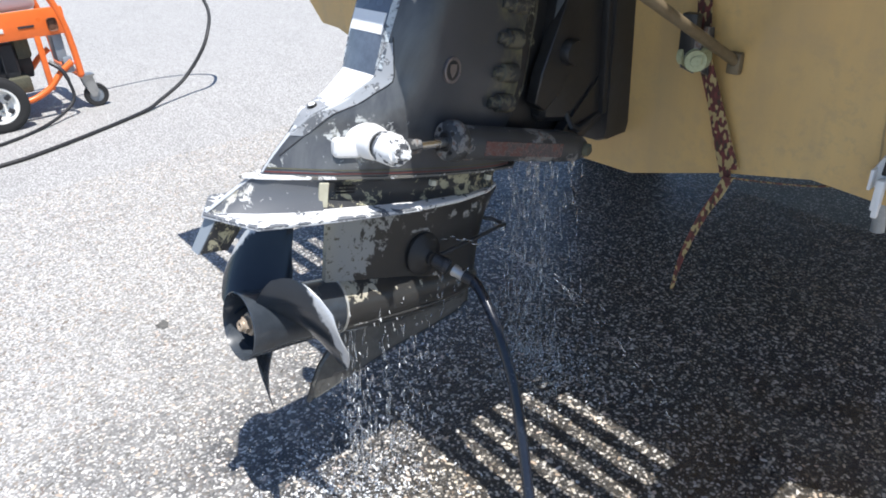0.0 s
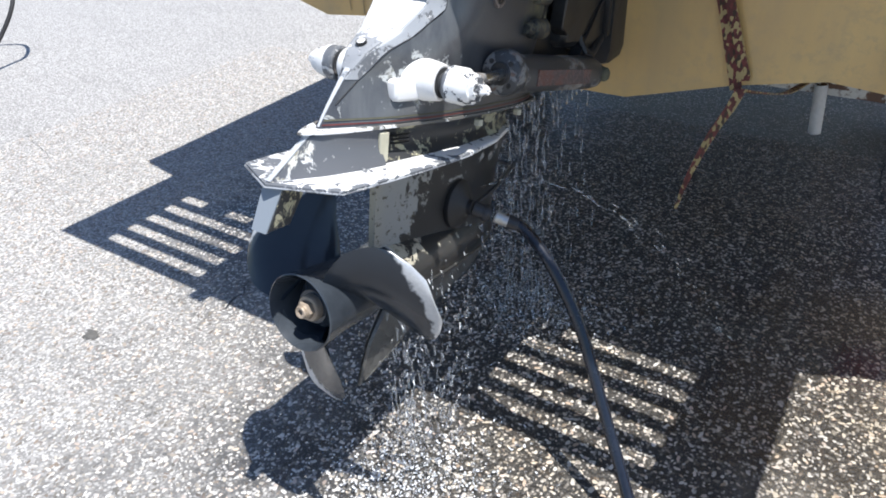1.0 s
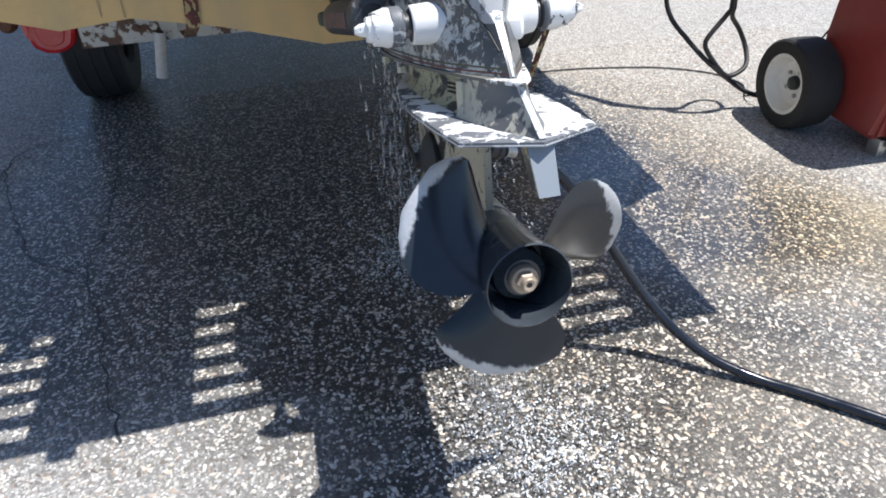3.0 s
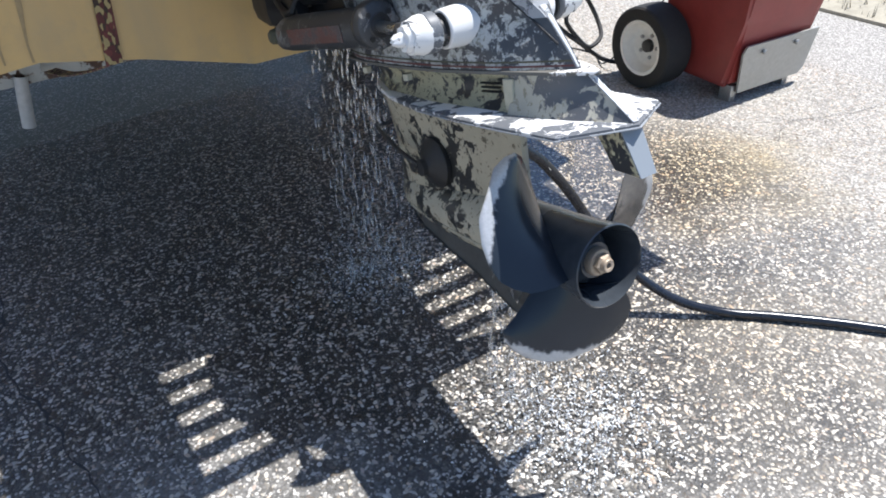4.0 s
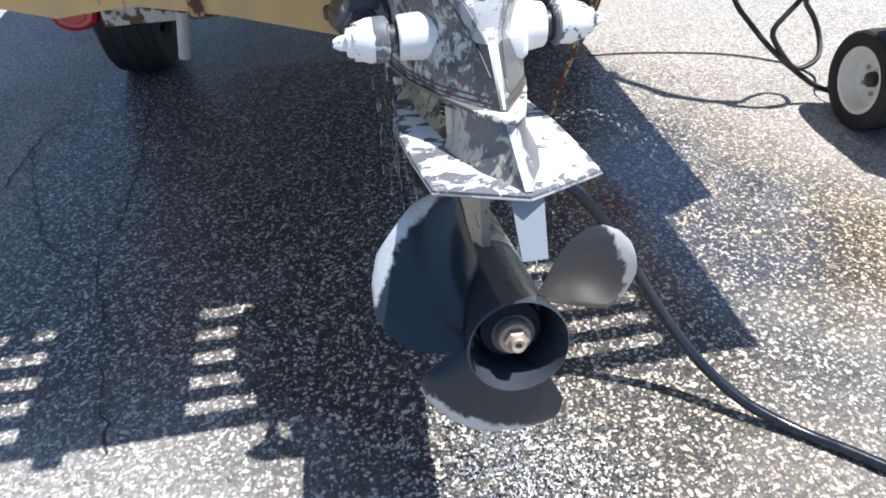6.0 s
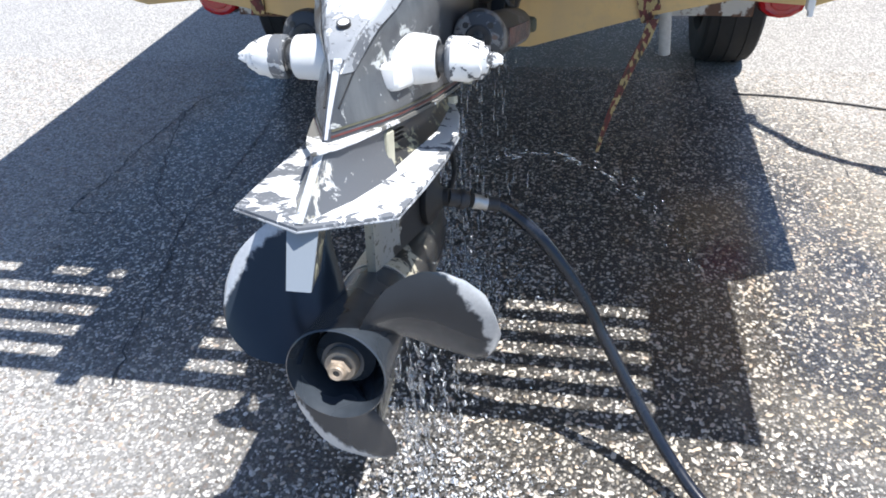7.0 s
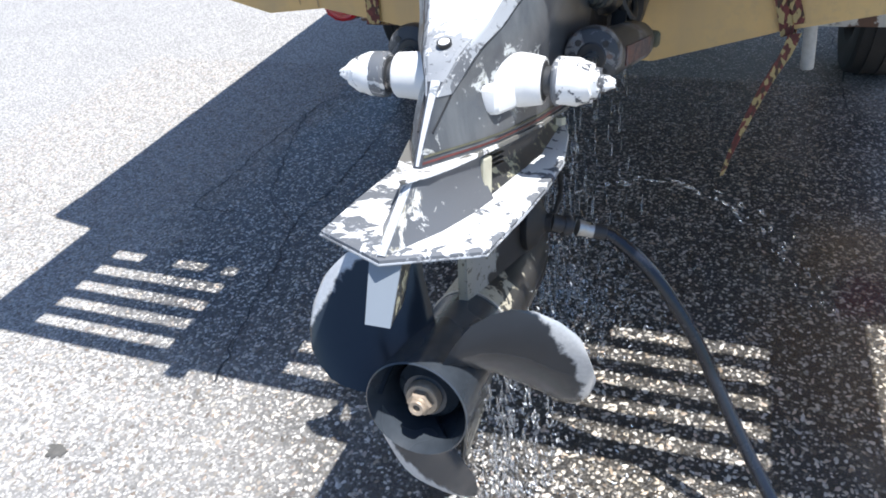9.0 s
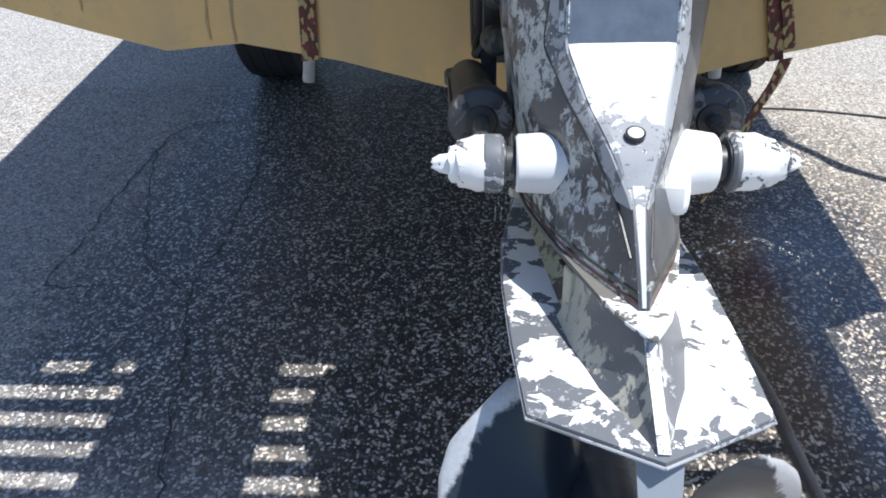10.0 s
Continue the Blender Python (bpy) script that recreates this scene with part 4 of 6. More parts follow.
    part("pivot_cap", bm, CAP, drive, "white-painted rod end with chipped paint")


def build_drive():
    drive = thing("sterndrive", DRIVE, "weathered black sterndrive with peeling white and grey paint, trimmed out", "outdrive")
    # upper gear housing
    bm = bmesh.new()
    rings = []
    for v in (0.270, 0.285, 0.30, 0.318, 0.335, 0.352, 0.37, 0.392, 0.41, 0.432, 0.46, 0.50, 0.56, 0.64, 0.70, 0.75, 0.785, 0.80):
        us, ws = upper_section(v)
        rings.append([(x, u, v) for x, u in outline(us, ws)])
    ring_faces(bm, rings)
    part("upper_housing", bm, HOUSING, drive, "dark graphite housing with flaking paint", 28)
    # rear cover plates set 2 mm proud, below and above the break
    for name, material, v0, v1, label in (("rear_cover", DECK, 0.345, 0.434, "white-painted rear deck, paint worn round the screw"),
                                          ("top_cover", COVER, 0.4342, 0.79, "glossy dark grey rear cover")):
        bm = bmesh.new()
        rows = []
        n = 12
        for i in range(n + 1):
            v = v0 + (v1 - v0) * i / n
            us, ws = upper_section(v)
            w, k = ws[0] * 0.985, min(1.0, 0.15 + i / 3) if name == "rear_cover" else 1.0
            rows.append([(-w, us[0] - 0.0005 * k, v + 0.002 * k), (-w * 0.8, us[0] - 0.003 * k, v + 0.003 * k), (w * 0.8, us[0] - 0.003 * k, v + 0.003 * k), (w, us[0] - 0.0005 * k, v + 0.002 * k),
                         (w, us[0] + 0.006, v - 0.003), (-w, us[0] + 0.006, v - 0.003)])
        ring_faces(bm, rows)
        part(name, bm, material, drive, label, 25)
    bm = bmesh.new()
    rows = []
    for v in (0.502, 0.512, 0.524, 0.536):
        us, ws = upper_section(v)
        w = ws[0] * 0.9
        rows.append([(-w, us[0] - 0.0045, v), (w, us[0] - 0.0045, v), (w, us[0] + 0.002, v), (-w, us[0] + 0.002, v)])
    ring_faces(bm, rows)
    part("cover_band", bm, WHITE, drive, "white band across the rear cover")
    # chipped edges of the rear cover
    for s in (1, -1):
        bm = bmesh.new()
        pts = []
        for i in range(8):
            v = 0.445 + 0.345 * i / 7
            us, ws = upper_section(v)
            pts.append(((ws[0] + 0.0022) * s, us[0] + 0.0035, v))
        ribbon(bm, pts, 0.012, 0.003, (0.62 * s, 0.78, 0))
        part("cover_edge", bm, EDGE, drive, "chipped edge with pale scars")
    # worn edge down the rear ridge, wider towards the deck, its highlight painted in
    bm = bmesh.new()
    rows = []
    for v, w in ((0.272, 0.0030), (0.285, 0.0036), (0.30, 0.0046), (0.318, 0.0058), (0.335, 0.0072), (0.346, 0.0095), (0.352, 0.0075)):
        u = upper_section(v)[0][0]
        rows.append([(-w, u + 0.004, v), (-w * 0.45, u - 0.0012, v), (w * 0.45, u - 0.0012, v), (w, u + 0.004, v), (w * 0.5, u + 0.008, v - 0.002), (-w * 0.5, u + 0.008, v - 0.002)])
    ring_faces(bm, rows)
    part("ridge_edge", bm, RIDGE, drive, "bare metal ridge edge with its highlight painted in", 25)
    # scuffed border between the deck and the seam
    for s in (1, -1):
        bm = bmesh.new()
        rows = []
        for i in range(19):
            v = 0.332 + 0.16 * i / 18
            us, ws = upper_section(v)
            off = lerp(v, [0.30, 0.335, 0.43, 0.50], [0.006, 0.022, 0.028, 0.012])
            row = [(ws[0] * 0.97 * s, us[0] - 0.0002, v + 0.0008)]
            for k in range(5):
                u = us[0] + off * (0.03 + 0.97 * k / 4)
                row.append(((lerp(u, us, ws) + 0.0012) * s, u - 0.0006, v))
            rows.append(row)
        ring_faces(bm, rows, closed=False)
        part("deck_border", bm, BORDER, drive, "scuffed grey border of the deck", 40)
    bm = bmesh.new()
    revolve(bm, [(-0.004, 0.0), (-0.004, 0.0063), (0.0004, 0.0063), (0.0012, 0.0052), (0.0012, 0.0028), (0.0002, 0.0026), (0.0002, 0.0)], (0, 0.1158, 0.3814), (0, -0.45, 0.9), 18)
    part("drain_screw", bm, WHITE, drive, "white screw plug")
    bm = bmesh.new()
    revolve(bm, [(-0.004, 0.0080), (0.0002, 0.0080), (0.0002, 0.0064), (-0.004, 0.0064)], (0, 0.1158, 0.3814), (0, -0.45, 0.9), 22, caps=False)
    part("screw_recess", bm, BLACK, drive)
    # moulded seam that follows the deck's edge down each side
    for s in (1, -1):
        bm = bmesh.new()
        pts = []
        for v in (0.30, 0.318, 0.335, 0.35, 0.37, 0.39, 0.41, 0.43, 0.46, 0.50):
            us, ws = upper_section(v)
            u = us[0] + lerp(v, [0.30, 0.335, 0.43, 0.50], [0.006, 0.022, 0.028, 0.012])
            pts.append(((lerp(u, us, ws) + 0.0006) * s, u, v))
        tube(bm, pts, 0.0016 if s < 0 else 0.0011, 6, 0.01)
        part("moulded_seam", bm, BLACK, drive, "dark moulded seam line")
    # flange, pin stripes
    bm = bmesh.new()
    slab(bm, outline([-0.008] + FLANGE_U[1:], [0.0025] + [w + 0.0028 for w in FLANGE_W[1:]], 0, 0), 0.2652, 0.2695, 0.0010)
    part("flange", bm, LIP, drive, "white-edged joint flange")
    for v0, v1, m, label in ((0.2735, 0.2758, RED_LINE, "red pinstripe"), (0.2792, 0.2816, GRIME, "thin olive pinstripe")):
        bm = bmesh.new()
        rows = []
        for v in (v0, v1):
            us, ws = upper_section(v)
            rows.append([(x, u, v) for x, u in outline(us, [w + 0.0012 for w in ws], 0, -0.0008)])
        a = [[bm.verts.new(p) for p in r] for r in rows]
        for i in range(len(a[0]) - 1):
            bm.faces.new((a[0][i], a[0][i + 1], a[1][i + 1], a[1][i]))
        part("pinstripe", bm, m, drive, label)
    # exhaust housing between plate and flange
    bm = bmesh.new()
    lowu, loww = [-0.062, -0.045, -0.02, 0.01, 0.07, 0.118, 0.30, 0.45, 0.55, 0.57], [0.0035, 0.010, 0.019, 0.032, 0.047, 0.054, 0.072, 0.064, 0.030, 0.01]
    topu, topw = [0.012, 0.02, 0.035, 0.055, 0.09, 0.122, 0.31, 0.45, 0.55, 0.57], [0.004, 0.012, 0.019, 0.027, 0.035, 0.043, 0.074, 0.076, 0.06, 0.03]
    rings, fin = [], []
    for i in range(5):
        f = i / 4
        us = [a + (b - a) * f for a, b in zip(lowu, topu)]
        ws = [max(0.003, a + (b - a) * f - 0.006 * math.sin(math.pi * f)) for a, b in zip(loww, topw)]
        fin.append([(x, u, 0.213 + 0.052 * f) for x, u in outline(us[:6], ws[:6])])
        back = [max(0.003, w - 0.007 - 0.010 * math.sin(math.pi * f) ** 0.5) for w in ws[4:]]
        rings.append([(x, u, 0.213 + 0.052 * f) for x, u in outline(us[4:], back)])
    ring_faces(bm, rings)
    part("exhaust_housing", bm, UNDER, drive, "olive and black exhaust housing with flaked paint", 30)
    part("tail_fin", ring_faces(bmesh.new(), fin), FIN, drive, "dark tail fin with chipped white paint", 30)
    for s in (1, -1):
        bm = bmesh.new()
        box(bm, (0.0430 * s, 0.1215, 0.2375), (0.008, 0.017, 0.044), 0.0015, 1, Euler((0, 0, radians(-14 * s))).to_matrix())
        part("side_strip", bm, CREAM, drive, "cream vertical strip")
        for k in range(3):
            bm = bmesh.new()
            box(bm, (0.0405 * s, 0.168, 0.236 + 0.006 * k), (0.006, 0.036, 0.0025), 0.0012, 1, Euler((0, 0, radians(-13 * s))).to_matrix())
            part("louvre", bm, BLACK, drive, "dark louvre")
        for u in (0.33, 0.47):
            bm = bmesh.new()
            revolve(bm, [(0.0, 0.0), (0.0, 0.008), (0.010, 0.008), (0.010, 0.0)], (0.082 * s, u, 0.2475), (0, 0, 1), 6)
            part("flange_bolt", bm, CREAM, drive, "small flange bolt", 25)
    # anti-ventilation plate
    half = [(0.0, -0.068), (0.088, -0.019), (0.0955, 0.08), (0.100, 0.18), (0.098, 0.29), (0.080, 0.41), (0.050, 0.51), (0.02, 0.565), (0.0, 0.575)]
    shape = half + [(-x, u) for x, u in half[-2:0:-1]]
    bm = bmesh.new()
    ring_faces(bm, [[(x * 0.985, u + (0.003 if u < 0 else 0), 0.2055) for x, u in shape], [(x, u, 0.2070) for x, u in shape],
                    [(x, u, 0.2115) for x, u in shape], [(x * 0.98, u + (0.003 if u < 0 else 0), 0.2130) for x, u in shape]])
    bm.faces.ensure_lookup_table()
    part("anti_ventilation_plate", bm, PLATE, drive, "white plate with flaking paint", 50)
    bm = bmesh.new()
    rim = [(x * 1.004, u - (0.0012 if u < 0.1 else 0), 0.2075) for x, u in shape]
    tube(bm, rim[:5], 0.0013, 8, 0.05, smooth=False)
    tube(bm, [rim[0]] + rim[::-1][:4], 0.0013, 8, 0.05, smooth=False)
    part("plate_edge", bm, BORDER, drive, "bare worn plate edge")
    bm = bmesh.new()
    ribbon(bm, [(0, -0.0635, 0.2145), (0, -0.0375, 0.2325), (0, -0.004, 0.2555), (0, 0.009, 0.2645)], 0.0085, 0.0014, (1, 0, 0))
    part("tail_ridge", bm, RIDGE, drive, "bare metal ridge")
    # trim tab: a wedge hung under the plate
    bm = bmesh.new()
    ring_faces(bm, [[(0.0165, -0.052, 0.206), (0.004, 0.012, 0.206), (-0.004, 0.012, 0.206), (-0.0165, -0.052, 0.206)],
                    [(0.0130, -0.0785, 0.1495), (0.003, -0.026, 0.146), (-0.003, -0.026, 0.146), (-0.0130, -0.0785, 0.1495)]])
    bmesh.ops.bevel(bm, geom=list(bm.edges), offset=0.0014, segments=1, affect="EDGES")
    tab = part("trim_tab", bm, UNDER, drive, "grey metal trim tab with dark worn sides", 30)
    bm = bmesh.new()
    ring_faces(bm, [[(0.0165, -0.0535, 0.2055), (0.0165, -0.0555, 0.2055), (-0.0165, -0.0555, 0.2055), (-0.0165, -0.0535, 0.2055)],
                    [(0.0130, -0.0790, 0.1495), (0.0130, -0.0810, 0.1495), (-0.0130, -0.0810, 0.1495), (-0.0130, -0.0790, 0.1495)]])
    part("tab_face", bm, TABFACE, tab, "smooth grey rear face")
    # leg
    bm = bmesh.new()
    rings = []
    for v, rear, front, thick in ((0.2065, 0.160, 0.580, 0.050), (0.185, 0.160, 0.572, 0.043), (0.15, 0.160, 0.560, 0.039), (0.10, 0.161, 0.552, 0.037), (0.05, 0.163, 0.552, 0.036), (0.0, 0.166, 0.555, 0.036)):
        ring = []
        for i in range(25):
            f = i / 24
            w = thick * min(1.0, 1.35 * (f + 0.03) ** 0.62) * (1 - max(0.0, (f - 0.62) / 0.38) ** 2.2) ** 0.5 if f < 1 else 0.0015
            ring.append((max(0.0015, w) if f > 0 else 0.006, rear + (front - rear) * f))
        rings.append([(x, u, v) for x, u in ring] + [(-x, u, v) for x, u in ring[::-1]])
    ring_faces(bm, rings)
    part("leg", bm, LEG, drive, "flaked grey and black leg", 40)
    bm = bmesh.new()
    revolve(bm, [(0.186, 0.0), (0.186, 0.050), (0.19, 0.0535), (0.24, 0.0545), (0.33, 0.054), (0.42, 0.050), (0.48, 0.043), (0.525, 0.031), (0.55, 0.017), (0.560, 0.004), (0.5605, 0.0)], seg=40)
    part("gearcase", bm, CASE, drive, "torpedo-shaped gearcase with worn paint")
    bm = bmesh.new()
    revolve(bm, [(0.1845, 0.051), (0.1845, 0.0552), (0.1885, 0.0552), (0.1885, 0.051)], seg=40, caps=False)
    part("seal_ring", bm, RINGMETAL, drive, "bare metal ring")
    # moulded strakes along the underside of the gearcase
    for s in (1, -1):
        for low, a0, b0 in ((28, 0.205, 0.545), (58, 0.20, 0.53)):
            bm = bmesh.new()
            pts = []
            for i in range(9):
                u = a0 + (b0 - a0) * i / 8
                r = lerp(u, [0.19, 0.24, 0.33, 0.42, 0.48, 0.525, 0.55], [0.0535, 0.0545, 0.054, 0.050, 0.043, 0.031, 0.017])
                a = radians(low - 6 * i / 8)
                pts.append((s * r * math.cos(a), u, -r * math.sin(a)))
            tube(bm, pts, lambda f: 0.0008 + 0.0032 * math.sin(math.pi * min(1, max(0, f))) ** 0.5, 8, 0.015)
            part("strake", bm, LEG, drive, "moulded strake with worn paint")
    bm = bmesh.new()
    side = [(0.545, -0.030), (0.548, -0.062), (0.52, -0.083), (0.44, -0.108), (0.35, -0.130), (0.22, -0.177), (0.148, -0.203), (0.143, -0.198), (0.150, -0.165), (0.163, -0.125), (0.19, -0.085), (0.222, -0.045), (0.30, -0.02)]
    rows = []
    for x, k in ((-0.0022, 1.0), (-0.006, 0.965), (0.006, 0.965), (0.0022, 1.0)):
        cu, cv = 0.34, -0.08
        rows.append([(x * lerp(v, [-0.2, -0.05], [0.55, 1.5]), cu + (u - cu) * k, cv + (v - cv) * k) for u, v in side])
    ring_faces(bm, rows)
    part("skeg", bm, SKEG, drive, "worn dark skeg fin", 30)
    build_propeller(drive)
    for s in (1, -1):
        build_trim_cylinder(drive, s)
    # oval badge on each side of the housing
    for s in (1, -1):
        bm = bmesh.new()
        us, ws = upper_section(0.456)
        x = lerp(0.328, us, ws)
        ring_faces(bm, [[((x + k) * s, 0.328 + 0.0185 * r * math.cos(a), 0.456 + 0.0225 * r * math.sin(a)) for a in (2 * math.pi * i / 28 for i in range(28))]
                        for k, r in ((-0.006, 1.0), (0.0025, 1.0), (0.0035, 0.93), (0.0035, 0.8), (0.002, 0.76))])
        badge = part("badge", bm, EMBLEM, drive, "oval metal badge")
        bm = bmesh.new()
        ring_faces(bm, [[((x + k) * s, 0.328 + 0.0185 * 0.76 * math.cos(a), 0.456 + 0.0225 * 0.76 * math.sin(a)) for a in (2 * math.pi * i / 28 for i in range(28))] for k in (-0.004, 0.0024)])
        part("badge_field", bm, BLACK, badge)
        bm = bmesh.new()
        shield = [(-0.007, 0.010), (0.007, 0.010), (0.0075, 0.0), (0.004, -0.008), (0, -0.013), (-0.004, -0.008), (-0.0075, 0.0)]
        ring_faces(bm, [[((x + k) * s, 0.328 + a, 0.456 + b) for a, b in shield] for k in (0.0, 0.0038)])
        part("badge_shield", bm, EMBLEM, badge)
    # bell housing bolted to the front of the upper housing
    bm = bmesh.new()
    rings = []
    for u, w, lo, hi in ((0.470, 0.093, 0.335, 0.72), (0.476, 0.097, 0.330, 0.725), (0.515, 0.097, 0.33, 0.72), (0.52, 0.088, 0.345, 0.70), (0.60, 0.080, 0.36, 0.68), (0.66, 0.070, 0.40, 0.66)):
        ring = []
        for i in range(28):
            a = 2 * math.pi * i / 28
            c, sn = math.cos(a), math.sin(a)
            ring.append((w * math.copysign(abs(c) ** 0.55, c), u, (lo + hi) / 2 + (hi - lo) / 2 * math.copysign(abs(sn) ** 0.6, sn)))
        rings.append(ring)
    ring_faces(bm, rings)
    bell = part("bell_housing", bm, BELL, drive, "black bell housing with salt grime")
    for s in (1, -1):
        for v in (0.40, 0.455, 0.515, 0.575, 0.64):
            bm = bmesh.new()
            revolve(bm, [(0.0, 0.0), (0.0, 0.0085), (0.003, 0.0105), (0.016, 0.0110), (0.018, 0.0165), (0.050, 0.0175), (0.050, 0.0)], (0.102 * s, 0.424, v), (0.1 * s, 1, 0), 14)
            part("housing_bolt", bm, NUT, bell, "grimy housing nut")
    # rubber bellows behind
    for z, r in ((0.56, 0.062), (0.415, 0.036)):
        bm = bmesh.new()
        prof = []
        for i in range(13):
            prof.append((0.655 + 0.012 * i, r * (1.0 if i % 2 else 0.86)))
        revolve(bm, prof, (0, 0, z), (0, 1, 0), 28)
        part("bellows", bm, RUBBER, drive, "black rubber bellows")
    bm = bmesh.new()
    box(bm, (0, 0.655, 0.56), (0.236, 0.19, 0.40), 0.03, 3)
    box(bm, (0, 0.72, 0.40), (0.20, 0.16, 0.10), 0.02, 2)
    part("gimbal_ring", bm, BLACK, drive, "black gimbal ring casting")
    bm = bmesh.new()
    box(bm, (0, 0.575, 0.375), (0.172, 0.26, 0.13), 0.022, 3)
    part("yoke", bm, BLACK, drive, "black lower yoke casting")
    # side arms of the gimbal ring
    for s in (1, -1):
        bm = bmesh.new()
        prof = [(0.60, 0.72), (0.575, 0.60), (0.535, 0.46), (0.53, 0.40), (0.56, 0.385), (0.60, 0.42), (0.645, 0.55), (0.675, 0.68), (0.68, 0.75)]
        ring_faces(bm, [[(x * s, u, v) for u, v in prof] for x in (0.094, 0.099, 0.116, 0.121)])
        bmesh.ops.bevel(bm, geom=list(bm.edges), offset=0.003, segments=1, affect="EDGES")
        part("gimbal_arm", bm, BLACK, drive, "black gimbal ring arm")
        bm = bmesh.new()
        revolve(bm, [(0.0, 0.0), (0.0, 0.024), (0.02, 0.026), (0.028, 0.022), (0.028, 0.0)], (0.112 * s, 0.60, 0.50), (s, 0, 0), 20)
        part("gimbal_pivot", bm, BLACK, drive)
        bm = bmesh.new()
        tube(bm, [(0.09 * s, 0.63, 0.45), (0.115 * s, 0.64, 0.37), (0.13 * s, 0.66, 0.35), (0.12 * s, 0.73, 0.38)], 0.008, 8)
        part("trim_hose", bm, RUBBER, drive, "thin black hydraulic hose")
    # gimbal housing on the transom (plumb with the transom, so turned back by the trim)
    back = DRIVE.inverted()
    bm = bmesh.new()
    shape = [(0.0, 0.640), (0.112, 0.643), (0.134, 0.652), (0.140, 0.675), (0.144, 0.95), (0.140, 1.08), (0.118, 1.13), (0.0, 1.14)]
    loop = shape + [(-x, z) for x, z in shape[-2:0:-1]]
    ring_faces(bm, [[(x * k, y, 0.9 + (z - 0.9) * k) for x, z in loop] for y, k in ((1.822, 1.0), (1.755, 1.0), (1.745, 0.985), (1.744, 0.92))])
    bmesh.ops.transform(bm, matrix=back, verts=bm.verts)
    part("gimbal_housing", bm, BLACK, drive, "matt black gimbal housing on the transom")
    for s in (1, -1):
        bm = bmesh.new()
        ring_faces(bm, [[(x * s, y, z) for y, z in ((1.745, 0.70), (1.63, 0.645), (1.605, 0.665), (1.62, 0.70), (1.745, 0.80))] for x in (0.100, 0.105, 0.118, 0.123)])
        bmesh.ops.transform(bm, matrix=back, verts=bm.verts)
        part("cylinder_bracket", bm, BLACK, drive)
        bm = bmesh.new()
        box(bm, (0.124 * s, 1.742, 0.86), (0.022, 0.02, 0.30), 0.006)
        bmesh.ops.transform(bm, matrix=back, verts=bm.verts)
        part("housing_rib", bm, BLACK, drive)
    return drive


# ---------- flushing muffs and hose ----------
def build_muffs():
    muffs = thing("flush_muffs", DRIVE, "black rubber flushing muffs clamped over the water intakes", "flush muffs")
    for s in (1, -1):
        bm = bmesh.new()
        ring = [(0.026, 0.038), (0.034, 0.0425), (0.041, 0.0425), (0.050, 0.033), (0.055, 0.020), (0.061, 0.014), (0.070, 0.0135), (0.070, 0.0)]
        rings = []
        for d, r in ring:
            rings.append([(d * s, 0.366 + r * 0.95 * math.cos(a), 0.090 + r * 1.06 * math.sin(a)) for a in (2 * math.pi * i / 32 for i in range(32))])
        ring_faces(bm, rings)
        part("cup", bm, RUBBER, muffs, "black rubber suction cup")
    bm = bmesh.new()
    a = DRIVE.inverted()
    tube(bm, [(0.068, 0.372, 0.094), (0.064, 0.45, 0.108), (0.030, 0.585, 0.118), (0.012, 0.621, 0.110), (-0.012, 0.621, 0.110), (-0.030, 0.585, 0.118), (-0.064, 0.45, 0.108), (-0.068, 0.372, 0.094)], 0.0042, 8)
    part("spring_wire", bm, DARKPLASTIC, muffs, "dark bent spring wire")
    bm = bmesh.new()
    p0, p1 = a @ Vector((0.066, 1.322, 0.502)), a @ Vector((0.095, 1.335, 0.490))
    rod(bm, p0, p1, 0.0145, 0.0135)
    q = p1 - p0
    revolve(bm, [(0.0, 0.0), (0.0, 0.0155), (0.004, 0.0165), (0.009, 0.0165), (0.012, 0.0150), (0.012, 0.0)], p0 + q * 0.55, q, 10)
    part("adaptor", bm, DARKPLASTIC, muffs)
    bm = bmesh.new()
    p2 = a @ Vector((0.126, 1.347, 0.478))
    d = (p2 - p1).length
    revolve(bm, [(d * 0.25, 0.0), (d * 0.25, 0.0122), (d * 0.38, 0.0126), (d * 0.44, 0.0116), (d * 0.84, 0.0116), (d * 0.9, 0.0122), (d * 0.97, 0.0122), (d * 0.97, 0.0)], p1, p2 - p1, 20)
    hose = thing("garden_hose", DRIVE, "wet black rubber hose running down to the ground", "hose")
    part("hose_coupling", bm, STEEL, hose, "dull metal hose coupling")

    bm = bmesh.new()
    path = [(0.112, 1.342, 0.484), (0.14, 1.352, 0.474), (0.167, 1.351, 0.459), (0.209, 1.341, 0.425), (0.25, 1.330, 0.376), (0.29, 1.317, 0.318), (0.328, 1.297, 0.25),
            (0.366, 1.273, 0.186), (0.405, 1.245, 0.128), (0.45, 1.205, 0.075), (0.505, 1.15, 0.035), (0.58, 1.085, 0.0135), (0.66, 1.01, 0.013), (0.79, 0.87, 0.013), (0.98, 0.62, 0.013),
            (1.35, 0.25, 0.013), (1.9, -0.1, 0.013), (2.9, -0.5, 0.013), (4.5, -0.6, 0.013)]
    tube(bm, path, 0.0108, 14, 0.015)
    bmesh.ops.transform(bm, matrix=a, verts=bm.verts)
    part("hose_tube", bm, HOSE, hose, "wet black rubber")
    bm = bmesh.new()
    rod(bm, a @ Vector((0.124, 1.346, 0.479)), a @ Vector((0.142, 1.3525, 0.473)), 0.0122, 0.0115)
    part("hose_clamp", bm, DARKPLASTIC, hose, "dark crimped collar")


